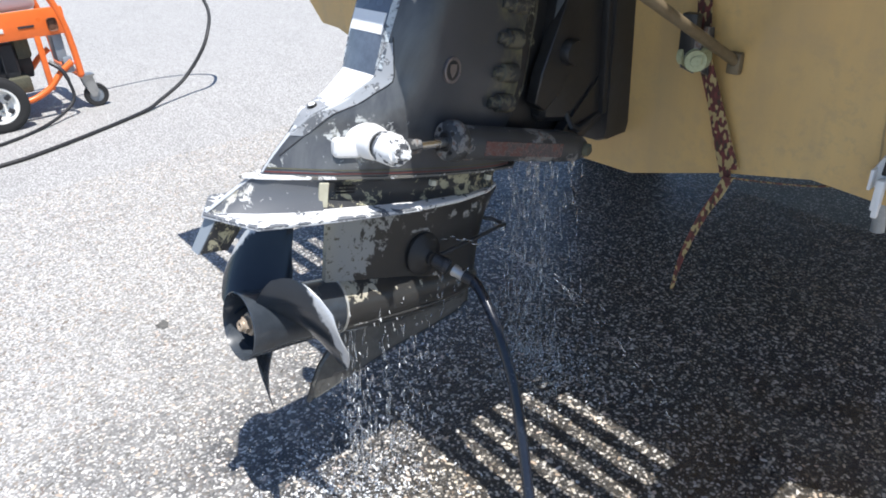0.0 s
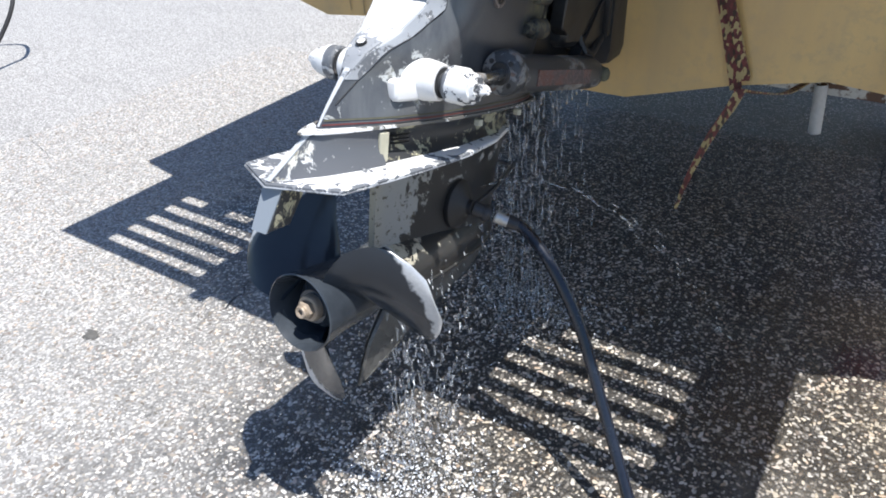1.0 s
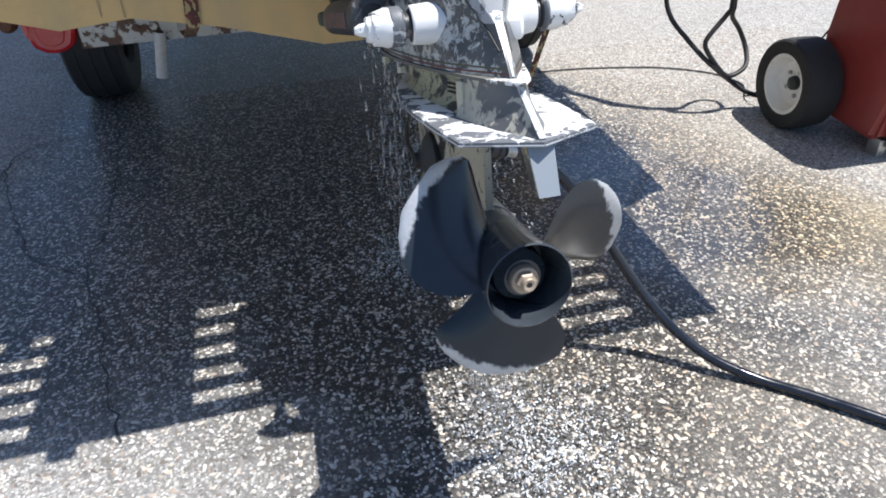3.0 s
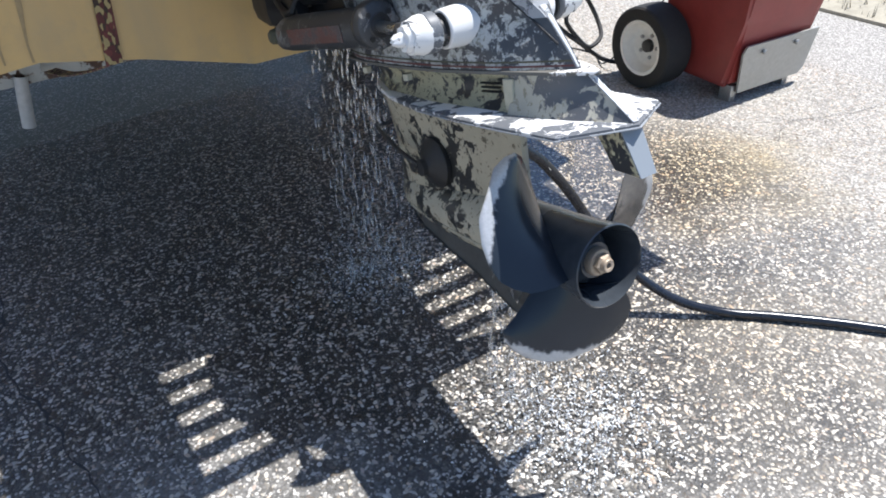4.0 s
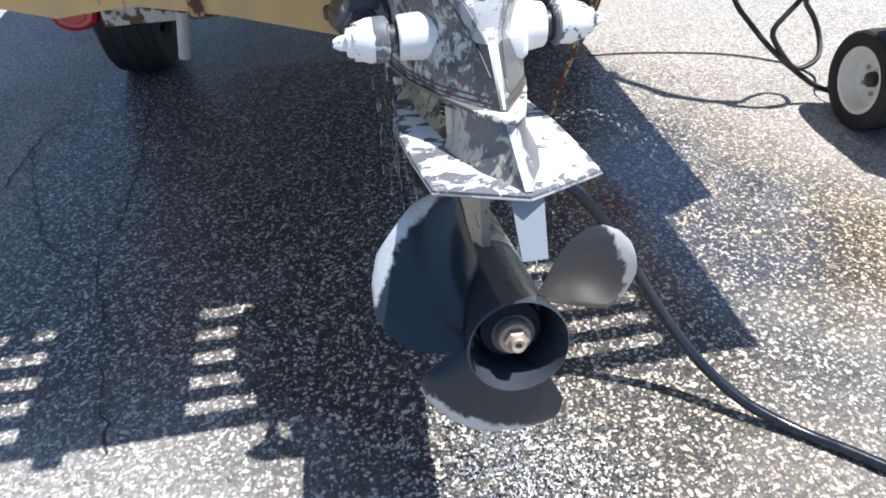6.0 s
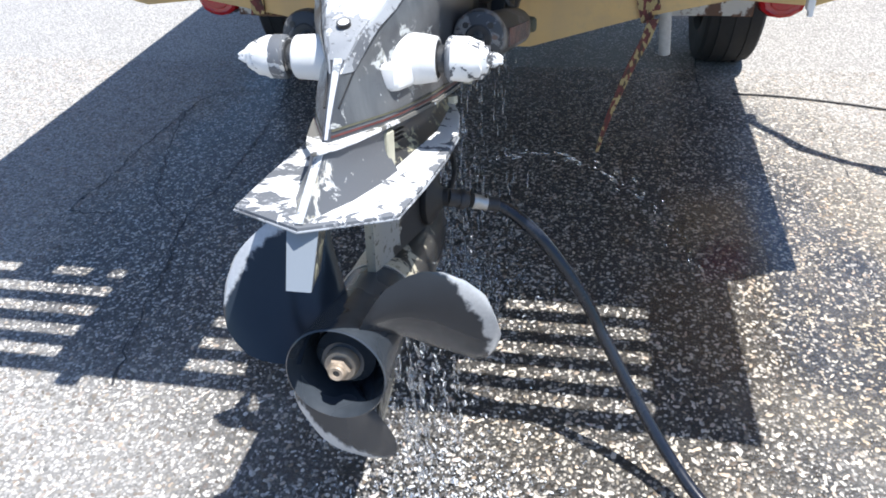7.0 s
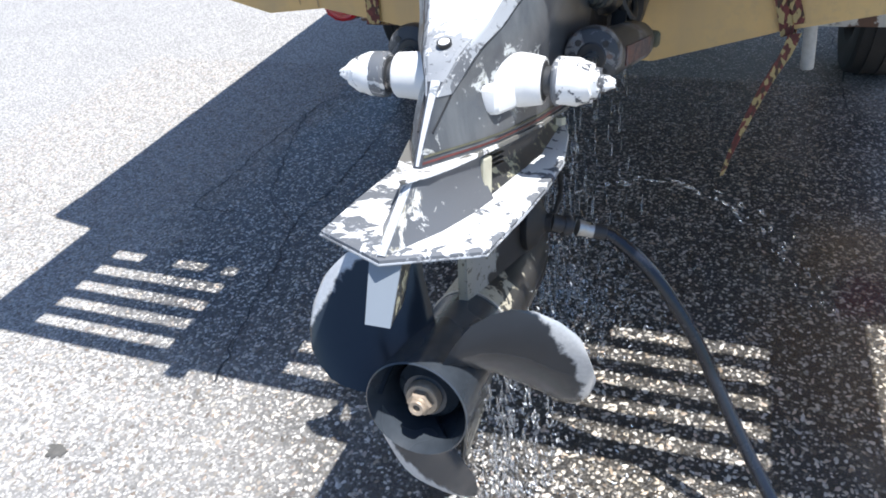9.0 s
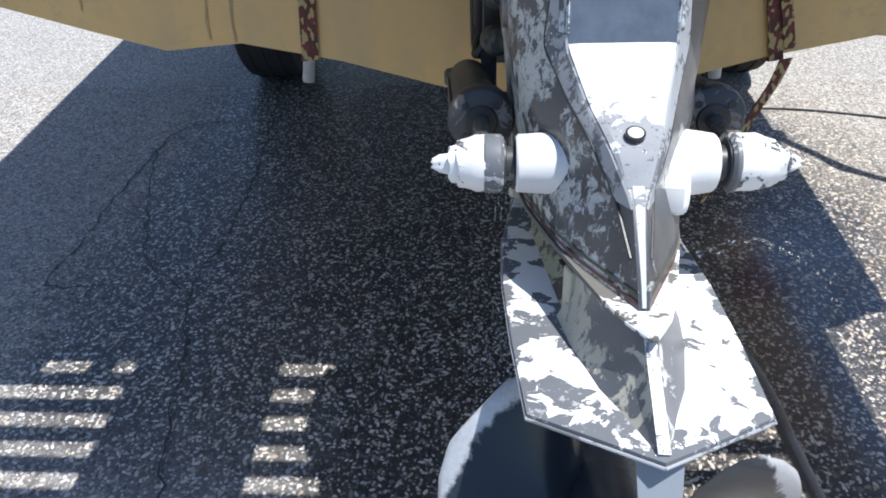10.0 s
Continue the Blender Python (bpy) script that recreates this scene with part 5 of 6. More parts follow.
# ---------- straps ----------
def build_strap(s):
    strap = thing("tie_down_strap", Matrix.Translation((0.37 * s, 1.8, 0.62)), "maroon and tan camouflage tie-down strap over the transom", "strap", "transom straps")
    inv = Matrix.Translation((-0.37 * s, -1.8, -0.62))

    def fix(bm):
        bmesh.ops.transform(bm, matrix=inv, verts=bm.verts)
        return bm
    if s > 0:
        bm = bmesh.new()
        ribbon(bm, [(0.285, 1.790, 1.12), (0.296, 1.792, 0.98), (0.310, 1.790, 0.86)], 0.028, 0.003, (1, 0, 0.12))
        part("upper_webbing", fix(bm), WEBBING, strap)
        bm = bmesh.new()
        ribbon(bm, [(0.296, 1.780, 0.90), (0.339, 1.801, 0.76), (0.376, 1.812, 0.635), (0.385, 1.85, 0.605), (0.42, 2.2, 0.49), (0.44, 2.42, 0.45)], 0.023, 0.003, (1, 0, 0.18))
        ribbon(bm, [(0.318, 1.776, 0.87), (0.362, 1.795, 0.74), (0.397, 1.808, 0.64)], 0.018, 0.003, (1, 0, 0.18))
        part("lower_webbing", fix(bm), WEBBING, strap)
        bm = bmesh.new()
        ribbon(bm, [(0.392, 1.800, 0.625), (0.380, 1.792, 0.585), (0.360, 1.787, 0.54), (0.337, 1.785, 0.47), (0.318, 1.790, 0.40), (0.306, 1.797, 0.335)], lambda f: 0.022 - 0.015 * f ** 1.5, 0.0025, (0.97, 0.15, 0.1))
        part("loose_tail", fix(bm), WEBBING, strap, "loose hanging strap end")
        bm = bmesh.new()
        for d in (-0.017, 0.017):
            ring_faces(bm, [[(0.312 + d + t * 0.004, 1.768 + yy, 0.853 + zz) for yy, zz in ((0.02, -0.04), (0.015, 0.05), (-0.012, 0.055), (-0.026, 0.02), (-0.024, -0.02))] for t in (-0.5, 0.5)])
        box(bm, (0.312, 1.750, 0.875), (0.036, 0.012, 0.05), 0.004)
        buckle = part("ratchet_frame", fix(bm), CYL, strap, "corroded ratchet buckle")
        bm = bmesh.new()
        revolve(bm, [(-0.026, 0.0), (-0.026, 0.017), (-0.02, 0.020), (-0.014, 0.020), (-0.012, 0.009), (0.012, 0.009), (0.014, 0.020), (0.02, 0.020), (0.026, 0.017), (0.026, 0.0)], (0.312, 1.757, 0.853), (1, 0, 0), 18)
        revolve(bm, [(0.0, 0.0), (0.0, 0.009), (0.003, 0.010), (0.003, 0.019), (0.008, 0.021), (0.014, 0.021), (0.014, 0.0)], (0.330, 1.735, 0.850), (-0.55, 0.83, 0), 20)
        part("ratchet_spool", fix(bm), LICHEN, buckle, "pale green corroded spool")
        bm = bmesh.new()
        box(bm, (0.302, 1.752, 0.895), (0.032, 0.02, 0.07), 0.005)
        part("ratchet_grip", fix(bm), BLACK, buckle)
    else:
        bm = bmesh.new()
        ribbon(bm, [(-0.385, 1.798, 1.12), (-0.395, 1.802, 0.95), (-0.41, 1.808, 0.78), (-0.422, 1.813, 0.645), (-0.43, 1.85, 0.615), (-0.47, 2.2, 0.50), (-0.50, 2.42, 0.45)], 0.030, 0.003, (1, 0, 0.1))
        part("webbing", fix(bm), WEBBING, strap)


# ---------- trailer ----------
def build_wheel(parent, name, centre, r, width, rim_r, out, rim_material=RIM, holes=5, tread=True):
    """A tyre with its rim; out: the axle's direction towards the outside."""
    o, ax = Vector(centre), Vector(out).normalized()
    w = width / 2
    bm = bmesh.new()
    revolve(bm, [(-w * 0.75, rim_r), (-w * 0.95, rim_r * 1.08), (-w, (r + rim_r) / 2), (-w * 0.97, r * 0.94), (-w * 0.86, r * 0.985), (-w * 0.4, r), (w * 0.4, r), (w * 0.86, r * 0.985), (w * 0.97, r * 0.94),
                 (w, (r + rim_r) / 2), (w * 0.95, rim_r * 1.08), (w * 0.75, rim_r), (-w * 0.75, rim_r)], o, ax, 48, caps=False)
    tyre = part("tyre", bm, TYRE, parent, "black ribbed tyre")
    if tread:
        for d in (-0.5, 0.0, 0.5):
            bm = bmesh.new()
            revolve(bm, [(d * w - 0.004, r * 0.985), (d * w - 0.004, r * 1.012), (d * w + 0.012, r * 1.012), (d * w + 0.012, r * 0.985)], o, ax, 48, caps=False)
            part("tread_rib", bm, TYRE, tyre)
    bm = bmesh.new()
    revolve(bm, [(-w * 0.6, 0.0), (-w * 0.6, rim_r * 0.98), (w * 0.80, rim_r * 0.99), (w * 0.82, rim_r * 1.06), (w * 0.88, rim_r * 1.06), (w * 0.86, rim_r * 0.93), (w * 0.50, rim_r * 0.84), (w * 0.20, rim_r * 0.76),
                 (w * 0.10, rim_r * 0.64), (w * 0.10, rim_r * 0.2), (w * 0.10, 0.0)], o, ax, 40)
    rim = part("rim", bm, rim_material, parent)
    q = ax.to_track_quat("Z", "Y")
    for k in range(holes):
        a = 2 * math.pi * k / holes
        c = o + q @ Vector((rim_r * 0.45 * math.cos(a), rim_r * 0.45 * math.sin(a), w * 0.1))
        bm = bmesh.new()
        revolve(bm, [(-0.004, 0.0), (-0.004, 0.007), (0.008, 0.007), (0.010, 0.004), (0.010, 0.0)], c, ax, 6)
        part("wheel_nut", bm, STEEL, rim)
    bm = bmesh.new()
    revolve(bm, [(-0.004, 0.0), (-0.004, rim_r * 0.26), (0.016, rim_r * 0.23), (0.020, rim_r * 0.12), (0.021, 0.0)], o + ax * w * 0.1, ax, 20)
    part("hub_cap", bm, BLACK, rim)


def build_trailer():
    trailer = thing("boat_trailer", Matrix.Translation((-0.05, 3.2, 0)), "rusty painted boat trailer under the hull", "trailer")
    inv = Matrix.Translation((0.05, -3.2, 0))

    def add(name, bm, m, label="", parent=trailer):
        bmesh.ops.transform(bm, matrix=inv, verts=bm.verts)
        return part(name, bm, m, parent, label)
    bm = bmesh.new()
    box(bm, (-0.0375, 2.47, 0.455), (1.50, 0.05, 0.072), 0.004)
    add("rear_crossbeam", bm, TRAILER, "white crossbeam with flaking rust")
    for s in (1, -1):
        bm = bmesh.new()
        box(bm, (-0.05 + 0.62 * s, 4.2, 0.45), (0.055, 3.4, 0.08), 0.004)
        add("side_rail", bm, TRAILER)
        bm = bmesh.new()
        x = 0.470 if s > 0 else -0.572
        revolve(bm, [(0.0, 0.013), (0.0, 0.0165), (0.135, 0.0165), (0.135, 0.013)], (x + 0.022 * s, 2.425, 0.318), (-0.012 if s > 0 else 0.024, 0, 0.132), 20, caps=False)
        add("drop_pipe", bm, GALV, "short pale galvanised pipe")
        bm = bmesh.new()
        box(bm, (-0.05 + 0.42 * s, 3.3, 0.585), (0.10, 2.0, 0.045), 0.008, rot=Euler((0, radians(-14 * s), 0)).to_matrix())
        add("bunk", bm, DARKPLASTIC, "dark carpeted bunk")
        bm = bmesh.new()
        box(bm, (-0.05 + 0.42 * s, 2.49, 0.52), (0.05, 0.05, 0.10), 0.004)
        add("bunk_post", bm, TRAILER)
        bm = bmesh.new()
        box(bm, (-0.05 + 0.42 * s, 4.1, 0.52), (0.05, 0.05, 0.14), 0.004)
        add("bunk_post", bm, TRAILER)
        # rust-scabbed bracket plates on the beam
        bm = bmesh.new()
        box(bm, (-0.0375 + 0.545 * s, 2.442, 0.466), (0.13, 0.012, 0.05), 0.003)
        for d in (-0.05, 0.0, 0.055):
            revolve(bm, [(0, 0.0), (0, 0.011), (0.012, 0.011), (0.012, 0)], (-0.0375 + 0.545 * s + d, 2.424, 0.468), (0, 1, 0), 6)
        add("bracket_plate", bm, TRAILER, "rusty bracket with bolts")
        bm = bmesh.new()
        box(bm, (-0.0375 + 0.725 * s, 2.452, 0.447), (0.055, 0.012, 0.06), 0.003)
        add("lamp_bracket", bm, RUST)
        lx = -0.0375 + 0.828 * s
        bm = bmesh.new()
        face = [(-0.078, 0.055), (0.078, 0.055), (0.074, 0.012), (0.058, -0.026), (0.030, -0.042), (0.0, -0.046), (-0.030, -0.042), (-0.058, -0.026), (-0.074, 0.012)]
        ring_faces(bm, [[(lx + a * k, y, 0.455 + b*1.15 * k) for a, b in face] for y, k in ((2.515, 1.0), (2.482, 0.98), (2.468, 0.90), (2.464, 0.74), (2.4655, 0.70), (2.4655, 0.50), (2.463, 0.46))])
        lamp = add("tail_lamp", bm, LENS, "red trailer tail lamp")
        bm = bmesh.new()
        ring_faces(bm, [[(lx + a * 1.08, y, 0.455 + b*1.15 * 1.08) for a, b in face] for y in (2.515, 2.532)])
        add("lamp_back", bm, DARKPLASTIC, "black lamp backing", lamp)
        bm = bmesh.new()
        revolve(bm, [(0.0, 0.0), (0.0, 0.016), (0.012, 0.026), (0.03, 0.028), (0.03, 0.0)], (lx + 0.115 * s, 2.49, 0.492), (0, 1, 0), 16)
        box(bm, (lx + 0.10 * s, 2.53, 0.50), (0.06, 0.012, 0.03), 0.003)
        add("marker_bracket", bm, RUST, "rusty round marker bracket")
        # axle end, mudguard, wheel
        wx = 0.785 if s > 0 else -0.895
        bmw = bmesh.new()
        revolve(bmw, [(-0.08, 0.0), (-0.08, 0.03), (0.0, 0.03), (0.0, 0.0)], (wx, 3.26, 0.285), (s, 0, 0), 16)
        bmesh.ops.transform(bmw, matrix=inv, verts=bmw.verts)
        hub = part("wheel_hub", bmw, BLACK, trailer)
        build_wheel(hub, "wheel", inv @ Vector((wx, 3.26, 0.285)), 0.290, 0.20, 0.165, (s, 0, 0), BLACK)
    bm = bmesh.new()
    rod(bm, (-0.87, 3.26, 0.285), (0.76, 3.26, 0.285), 0.025)
    add("axle", bm, BLACK)
    bm = bmesh.new()
    box(bm, (-0.05, 5.9, 0.45), (1.30, 0.08, 0.08), 0.004)
    add("front_crossbeam", bm, TRAILER)


# ---------- generator ----------
def build_generator():
    gen = thing("portable_generator", Matrix.Translation((-3.45, 1.3, 0)), "orange-framed portable generator on wheels", "generator")
    inv = Matrix.Translation((3.45, -1.3, 0))

    def add(name, bm, m, label="", parent=gen, sharp=35):
        bmesh.ops.transform(bm, matrix=inv, verts=bm.verts)
        return part(name, bm, m, parent, label, sharp)
    near, far = -3.46, -3.96
    for x in (near, far):
        bm = bmesh.new()
        tube(bm, [(x, 0.98, 0.13), (x, 1.15, 0.135), (x, 1.30, 0.115), (x, 1.42, 0.16), (x, 1.50, 0.235), (x, 1.575, 0.285)], 0.0175, 12)
        add("base_tube", bm, ORANGE, "orange bent frame tube")
        bm = bmesh.new()
        tube(bm, [(x, 1.605, 0.205), (x, 1.600, 0.36), (x, 1.585, 0.50), (x, 1.545, 0.64), (x, 1.48, 0.70), (x, 1.30, 0.715), (x, 1.02, 0.715), (x, 0.93, 0.66), (x, 0.91, 0.50), (x, 0.92, 0.20)], 0.0185, 12)
        add("side_hoop", bm, ORANGE, "orange bent frame tube")
        bm = bmesh.new()
        box(bm, (x, 1.435, 0.30), (0.02, 0.03, 0.30), 0.004)
        add("upright", bm, ORANGE)
    for y, z in ((1.60, 0.205), (1.545, 0.64), (0.92, 0.2), (0.93, 0.66)):
        bm = bmesh.new()
        rod(bm, (near, y, z), (far, y, z), 0.0165)
        add("cross_tube", bm, ORANGE)
    bm = bmesh.new()
    box(bm, (near - 0.005, 1.27, 0.515), (0.03, 0.66, 0.145), 0.01)
    panel = add("front_panel", bm, ORANGE, "orange sheet-metal control panel")
    bm = bmesh.new()
    box(bm, (near + 0.012, 1.255, 0.50), (0.004, 0.055, 0.022), 0.001)
    add("white_label", bm, CREAMWHITE, "", panel)
    bm = bmesh.new()
    box(bm, (near + 0.012, 1.395, 0.505), (0.004, 0.08, 0.012), 0.001)
    add("dark_label", bm, DARKPLASTIC, "", panel)
    bm = bmesh.new()
    box(bm, (near + 0.012, 1.525, 0.50), (0.006, 0.05, 0.07), 0.018, 3)
    add("socket_cover", bm, RUST, "", panel)
    bm = bmesh.new()
    box(bm, (-3.71, 1.24, 0.655), (0.42, 0.50, 0.15), 0.045, 4)
    revolve(bm, [(0.72, 0.045), (0.745, 0.045), (0.75, 0.0)], (-3.71, 1.2, 0), (0, 0, 1), 20)
    add("fuel_tank", bm, CREAMWHITE, "white fuel tank")
    bm = bmesh.new()
    box(bm, (-3.70, 1.14, 0.33), (0.38, 0.36, 0.20), 0.03, 3)
    revolve(bm, [(0, 0.0), (0, 0.10), (0.16, 0.105), (0.16, 0)], (-3.70, 1.24, 0.30), (0, 1, 0), 24)
    engine = add("engine", bm, DARKPLASTIC, "dark finned engine block")
    for k in range(7):
        bm = bmesh.new()
        box(bm, (-3.50, 1.03 + 0.035 * k, 0.34), (0.03, 0.008, 0.14), 0.002, 1)
        add("cooling_fin", bm, DARKPLASTIC, "", engine)
    bm = bmesh.new()
    box(bm, (-3.62, 1.20, 0.20), (0.30, 0.30, 0.09), 0.02)
    box(bm, (-3.58, 1.36, 0.40), (0.12, 0.08, 0.14), 0.02)
    add("crankcase", bm, GRIME, "grey metal crankcase")
    bm = bmesh.new()
    box(bm, (-3.52, 1.535, 0.37), (0.10, 0.055, 0.16), 0.012)
    box(bm, (-3.49, 1.555, 0.27), (0.06, 0.05, 0.09), 0.012)
    add("alternator_cover", bm, GREY, "pale grey cover")
    for x, s in ((near + 0.06, 1), (far - 0.06, -1)):
        bm = bmesh.new()
        rod(bm, (x - 0.08 * s, 1.135, 0.147), (x, 1.135, 0.147), 0.012)
        hub = add("wheel_axle", bm, STEEL)
        build_wheel(hub, "wheel", inv @ Vector((x + 0.03 * s, 1.135, 0.147)), 0.147, 0.07, 0.092, (s, 0, 0), RIM, 5)
        for k in range(5):
            a = 2 * math.pi * (k + 0.5) / 5
            bm = bmesh.new()
            c = Vector((x + 0.056 * s, 1.135 + 0.062 * math.cos(a), 0.147 + 0.062 * math.sin(a)))
            box(bm, c, (0.012, 0.030, 0.026), 0.005, 2, Euler((a, 0, 0)).to_matrix())
            add("wheel_opening", bm, DARKPLASTIC, "", hub)
    # caster at the front corner
    for x in (near - 0.04,):
        bm = bmesh.new()
        box(bm, (x, 1.635, 0.19), (0.07, 0.08, 0.012), 0.003)
        ring_faces(bm, [[(x + t, 1.635 + a, 0.185 + b) for a, b in ((-0.035, 0), (0.03, 0), (0.045, -0.09), (0.025, -0.125), (0.0, -0.12), (-0.02, -0.06))] for t in (0.020, 0.025)])
        ring_faces(bm, [[(x + t, 1.635 + a, 0.185 + b) for a, b in ((-0.035, 0), (0.03, 0), (0.045, -0.09), (0.025, -0.125), (0.0, -0.12), (-0.02, -0.06))] for t in (-0.025, -0.020)])
        fork = add("caster_fork", bm, STEEL, "zinc caster fork")
        bm = bmesh.new()
        revolve(bm, [(-0.016, 0.040), (-0.018, 0.062), (-0.010, 0.068), (0.010, 0.068), (0.018, 0.062), (0.016, 0.040)], (x, 1.665, 0.068), (1, 0, 0), 28, caps=False)
        add("caster_tyre", bm, TYRE, "", fork)
        bm = bmesh.new()
        revolve(bm, [(-0.012, 0.0), (-0.012, 0.041), (0.012, 0.041), (0.014, 0.012), (0.02, 0.010), (0.02, 0.0)], (x, 1.665, 0.068), (1, 0, 0), 24)
        add("caster_hub", bm, GREY, "", fork)
    bm = bmesh.new()
    tube(bm, [(-3.47, 1.46, 0.30), (-3.43, 1.50, 0.26), (-3.42, 1.52, 0.20)], 0.012, 10)
    add("plug", bm, DARKPLASTIC, "dark plug and lead")
    return gen


def build_cables():
    bm = bmesh.new()
    tube(bm, [(-3.48, 1.10, 0.72), (-3.55, 1.75, 0.92), (-3.58, 2.20, 0.78), (-3.484, 2.42, 0.505), (-3.30, 2.32, 0.32), (-3.275, 2.142, 0.125), (-3.20, 1.93, 0.035), (-3.10, 1.76, 0.011),
              (-2.85, 1.25, 0.010), (-2.77, 0.95, 0.010), (-2.8, 0.5, 0.010), (-3.2, -0.4, 0.010)], 0.0105, 10)
    solo("heavy_cable", bm, RUBBER, "heavy black cable looping up from the concrete", "cable")
    bm = bmesh.new()
    tube(bm, [(-3.42, 1.52, 0.20), (-3.40, 1.52, 0.10), (-3.36, 1.44, 0.04), (-3.25, 1.28, 0.010), (-3.12, 1.06, 0.009), (-3.0, 0.7, 0.009), (-3.1, 0.1, 0.009)], 0.009, 10)
    solo("power_lead", bm, RUBBER, "black power lead plugged into the generator", "cable")
    # dark tube put where a hanging lead's shadow crosses the concrete
    bm = bmesh.new()
    tube(bm, [(0.795, 2.873, 0.005), (0.93, 2.862, 0.005), (1.046, 2.838, 0.005), (1.28, 2.765, 0.005), (1.45, 2.64, 0.005), (1.50, 2.50, 0.005), (1.43, 2.36, 0.02), (1.50, 2.25, 0.16), (1.60, 2.2, 0.35)], 0.0032, 8)
    solo("shadow_line_cable", bm, RUBBER, "thin dark cable laid along a lead's shadow line on the concrete", "cable")
    # heavy leads that sag from the gunwale to the cart
    bm = bmesh.new()
    tube(bm, [(1.19, 2.612, 1.25), (1.222, 2.614, 1.21), (1.205, 2.60, 1.10), (1.165, 2.56, 0.88), (1.12, 2.51, 0.65), (1.085, 2.468, 0.485), (1.078, 2.448, 0.385), (1.098, 2.425, 0.318), (1.142, 2.396, 0.262), (1.193, 2.347, 0.20),
              (1.243, 2.312, 0.155), (1.31, 2.315, 0.105), (1.38, 2.31, 0.06), (1.45, 2.28, 0.05), (1.60, 2.20, 0.12), (1.66, 2.18, 0.3)], 0.0085, 10)
    solo("heavy_lead", bm, RUBBER, "heavy black lead sagging from the boat to the cart", "cable")
    bm = bmesh.new()
    tube(bm, [(1.19, 2.628, 1.25), (1.226, 2.612, 1.21), (1.228, 2.545, 1.05), (1.241, 2.447, 0.85), (1.257, 2.380, 0.60), (1.286, 2.357, 0.385), (1.289, 2.361, 0.345), (1.312, 2.385, 0.312), (1.362, 2.402, 0.262), (1.384, 2.376, 0.202),
              (1.358, 2.322, 0.158), (1.30, 2.305, 0.135), (1.261, 2.308, 0.145), (1.205, 2.335, 0.215), (1.193, 2.345, 0.255), (1.237, 2.354, 0.305), (1.272, 2.358, 0.343), (1.275, 2.353, 0.385), (1.244, 2.374, 0.60), (1.228, 2.441, 0.85),
              (1.214, 2.540, 1.05), (1.212, 2.606, 1.21), (1.18, 2.62, 1.25)], 0.0085, 10)
    solo("hanging_lead", bm, RUBBER, "black lead hanging in a loop from the gunwale", "cable")
    bm = bmesh.new()
    box(bm, (1.212, 2.625, 1.258), (0.11, 0.06, 0.035), 0.012)
    solo("deck_cleat", bm, STEEL, "small metal cleat on the gunwale", "cleat")


# ---------- red cart ----------
def build_cart():
    turn = pose(1.50, 1.835, 0, 0, 0, -3)
    cart = thing("power_cart", turn, "faded red metal power cart on rubber tyres", "equipment cart")

    def add(name, bm, m, label="", parent=cart, sharp=35):
        return part(name, bm, m, parent, label, sharp)
    # body: sloped nose, wheel recess at the side; local x across, y along
    bm = bmesh.new()
    prof = [(0.012, 0.055), (-0.022, 0.30), (-0.050, 0.58), (0.0, 0.70), (0.30, 0.73), (0.325, 0.30), (0.32, 0.055)]
    ring_faces(bm, [[(x, y, z) for y, z in prof] for x in (0.0, 0.40)])
    bmesh.ops.bevel(bm, geom=list(bm.edges), offset=0.018, segments=3, affect="EDGES")
    add("body", bm, REDBODY, "faded red sheet-metal body")
    bm = bmesh.new()
    skirt = [(0.055, 0.035), (0.38, 0.035), (0.40, 0.06), (0.405, 0.21), (0.03, 0.215), (0.018, 0.19)]
    rows = []
    for d in (-0.014, -0.006):
        rows.append([(x, d + 0.005 - (z - 0.05) * 0.14, z) for x, z in skirt])
    ring_faces(bm, rows)
    add("metal_skirt", bm, ALU, "dull aluminium skirt plate")
    for x in (0.12, 0.29):
        bm = bmesh.new()
        revolve(bm, [(0.0, 0.0), (0.0, 0.006), (0.003, 0.009), (0.010, 0.009), (0.010, 0)], (x, -0.040, 0.180), (0, 1, 0), 12)
        add("skirt_bolt", bm, STEEL)
    for x in (0.05, 0.33):
        bm = bmesh.new()
        box(bm, (x, 0.03, 0.03), (0.03, 0.05, 0.06), 0.003)
        add("skid_foot", bm, STEEL, "grey steel skid foot")
    for x, s in ((-0.075, -1), (0.475, 1)):
        bm = bmesh.new()
        rod(bm, (x + 0.12 * -s, 0.31, 0.148), (x, 0.31, 0.148), 0.015)
        hub = add("wheel_axle", bm, BLACK)
        build_wheel(hub, "wheel", (x, 0.31, 0.148), 0.150, 0.125, 0.096, (s, 0, 0), RIM, 5, tread=False)
    return cart


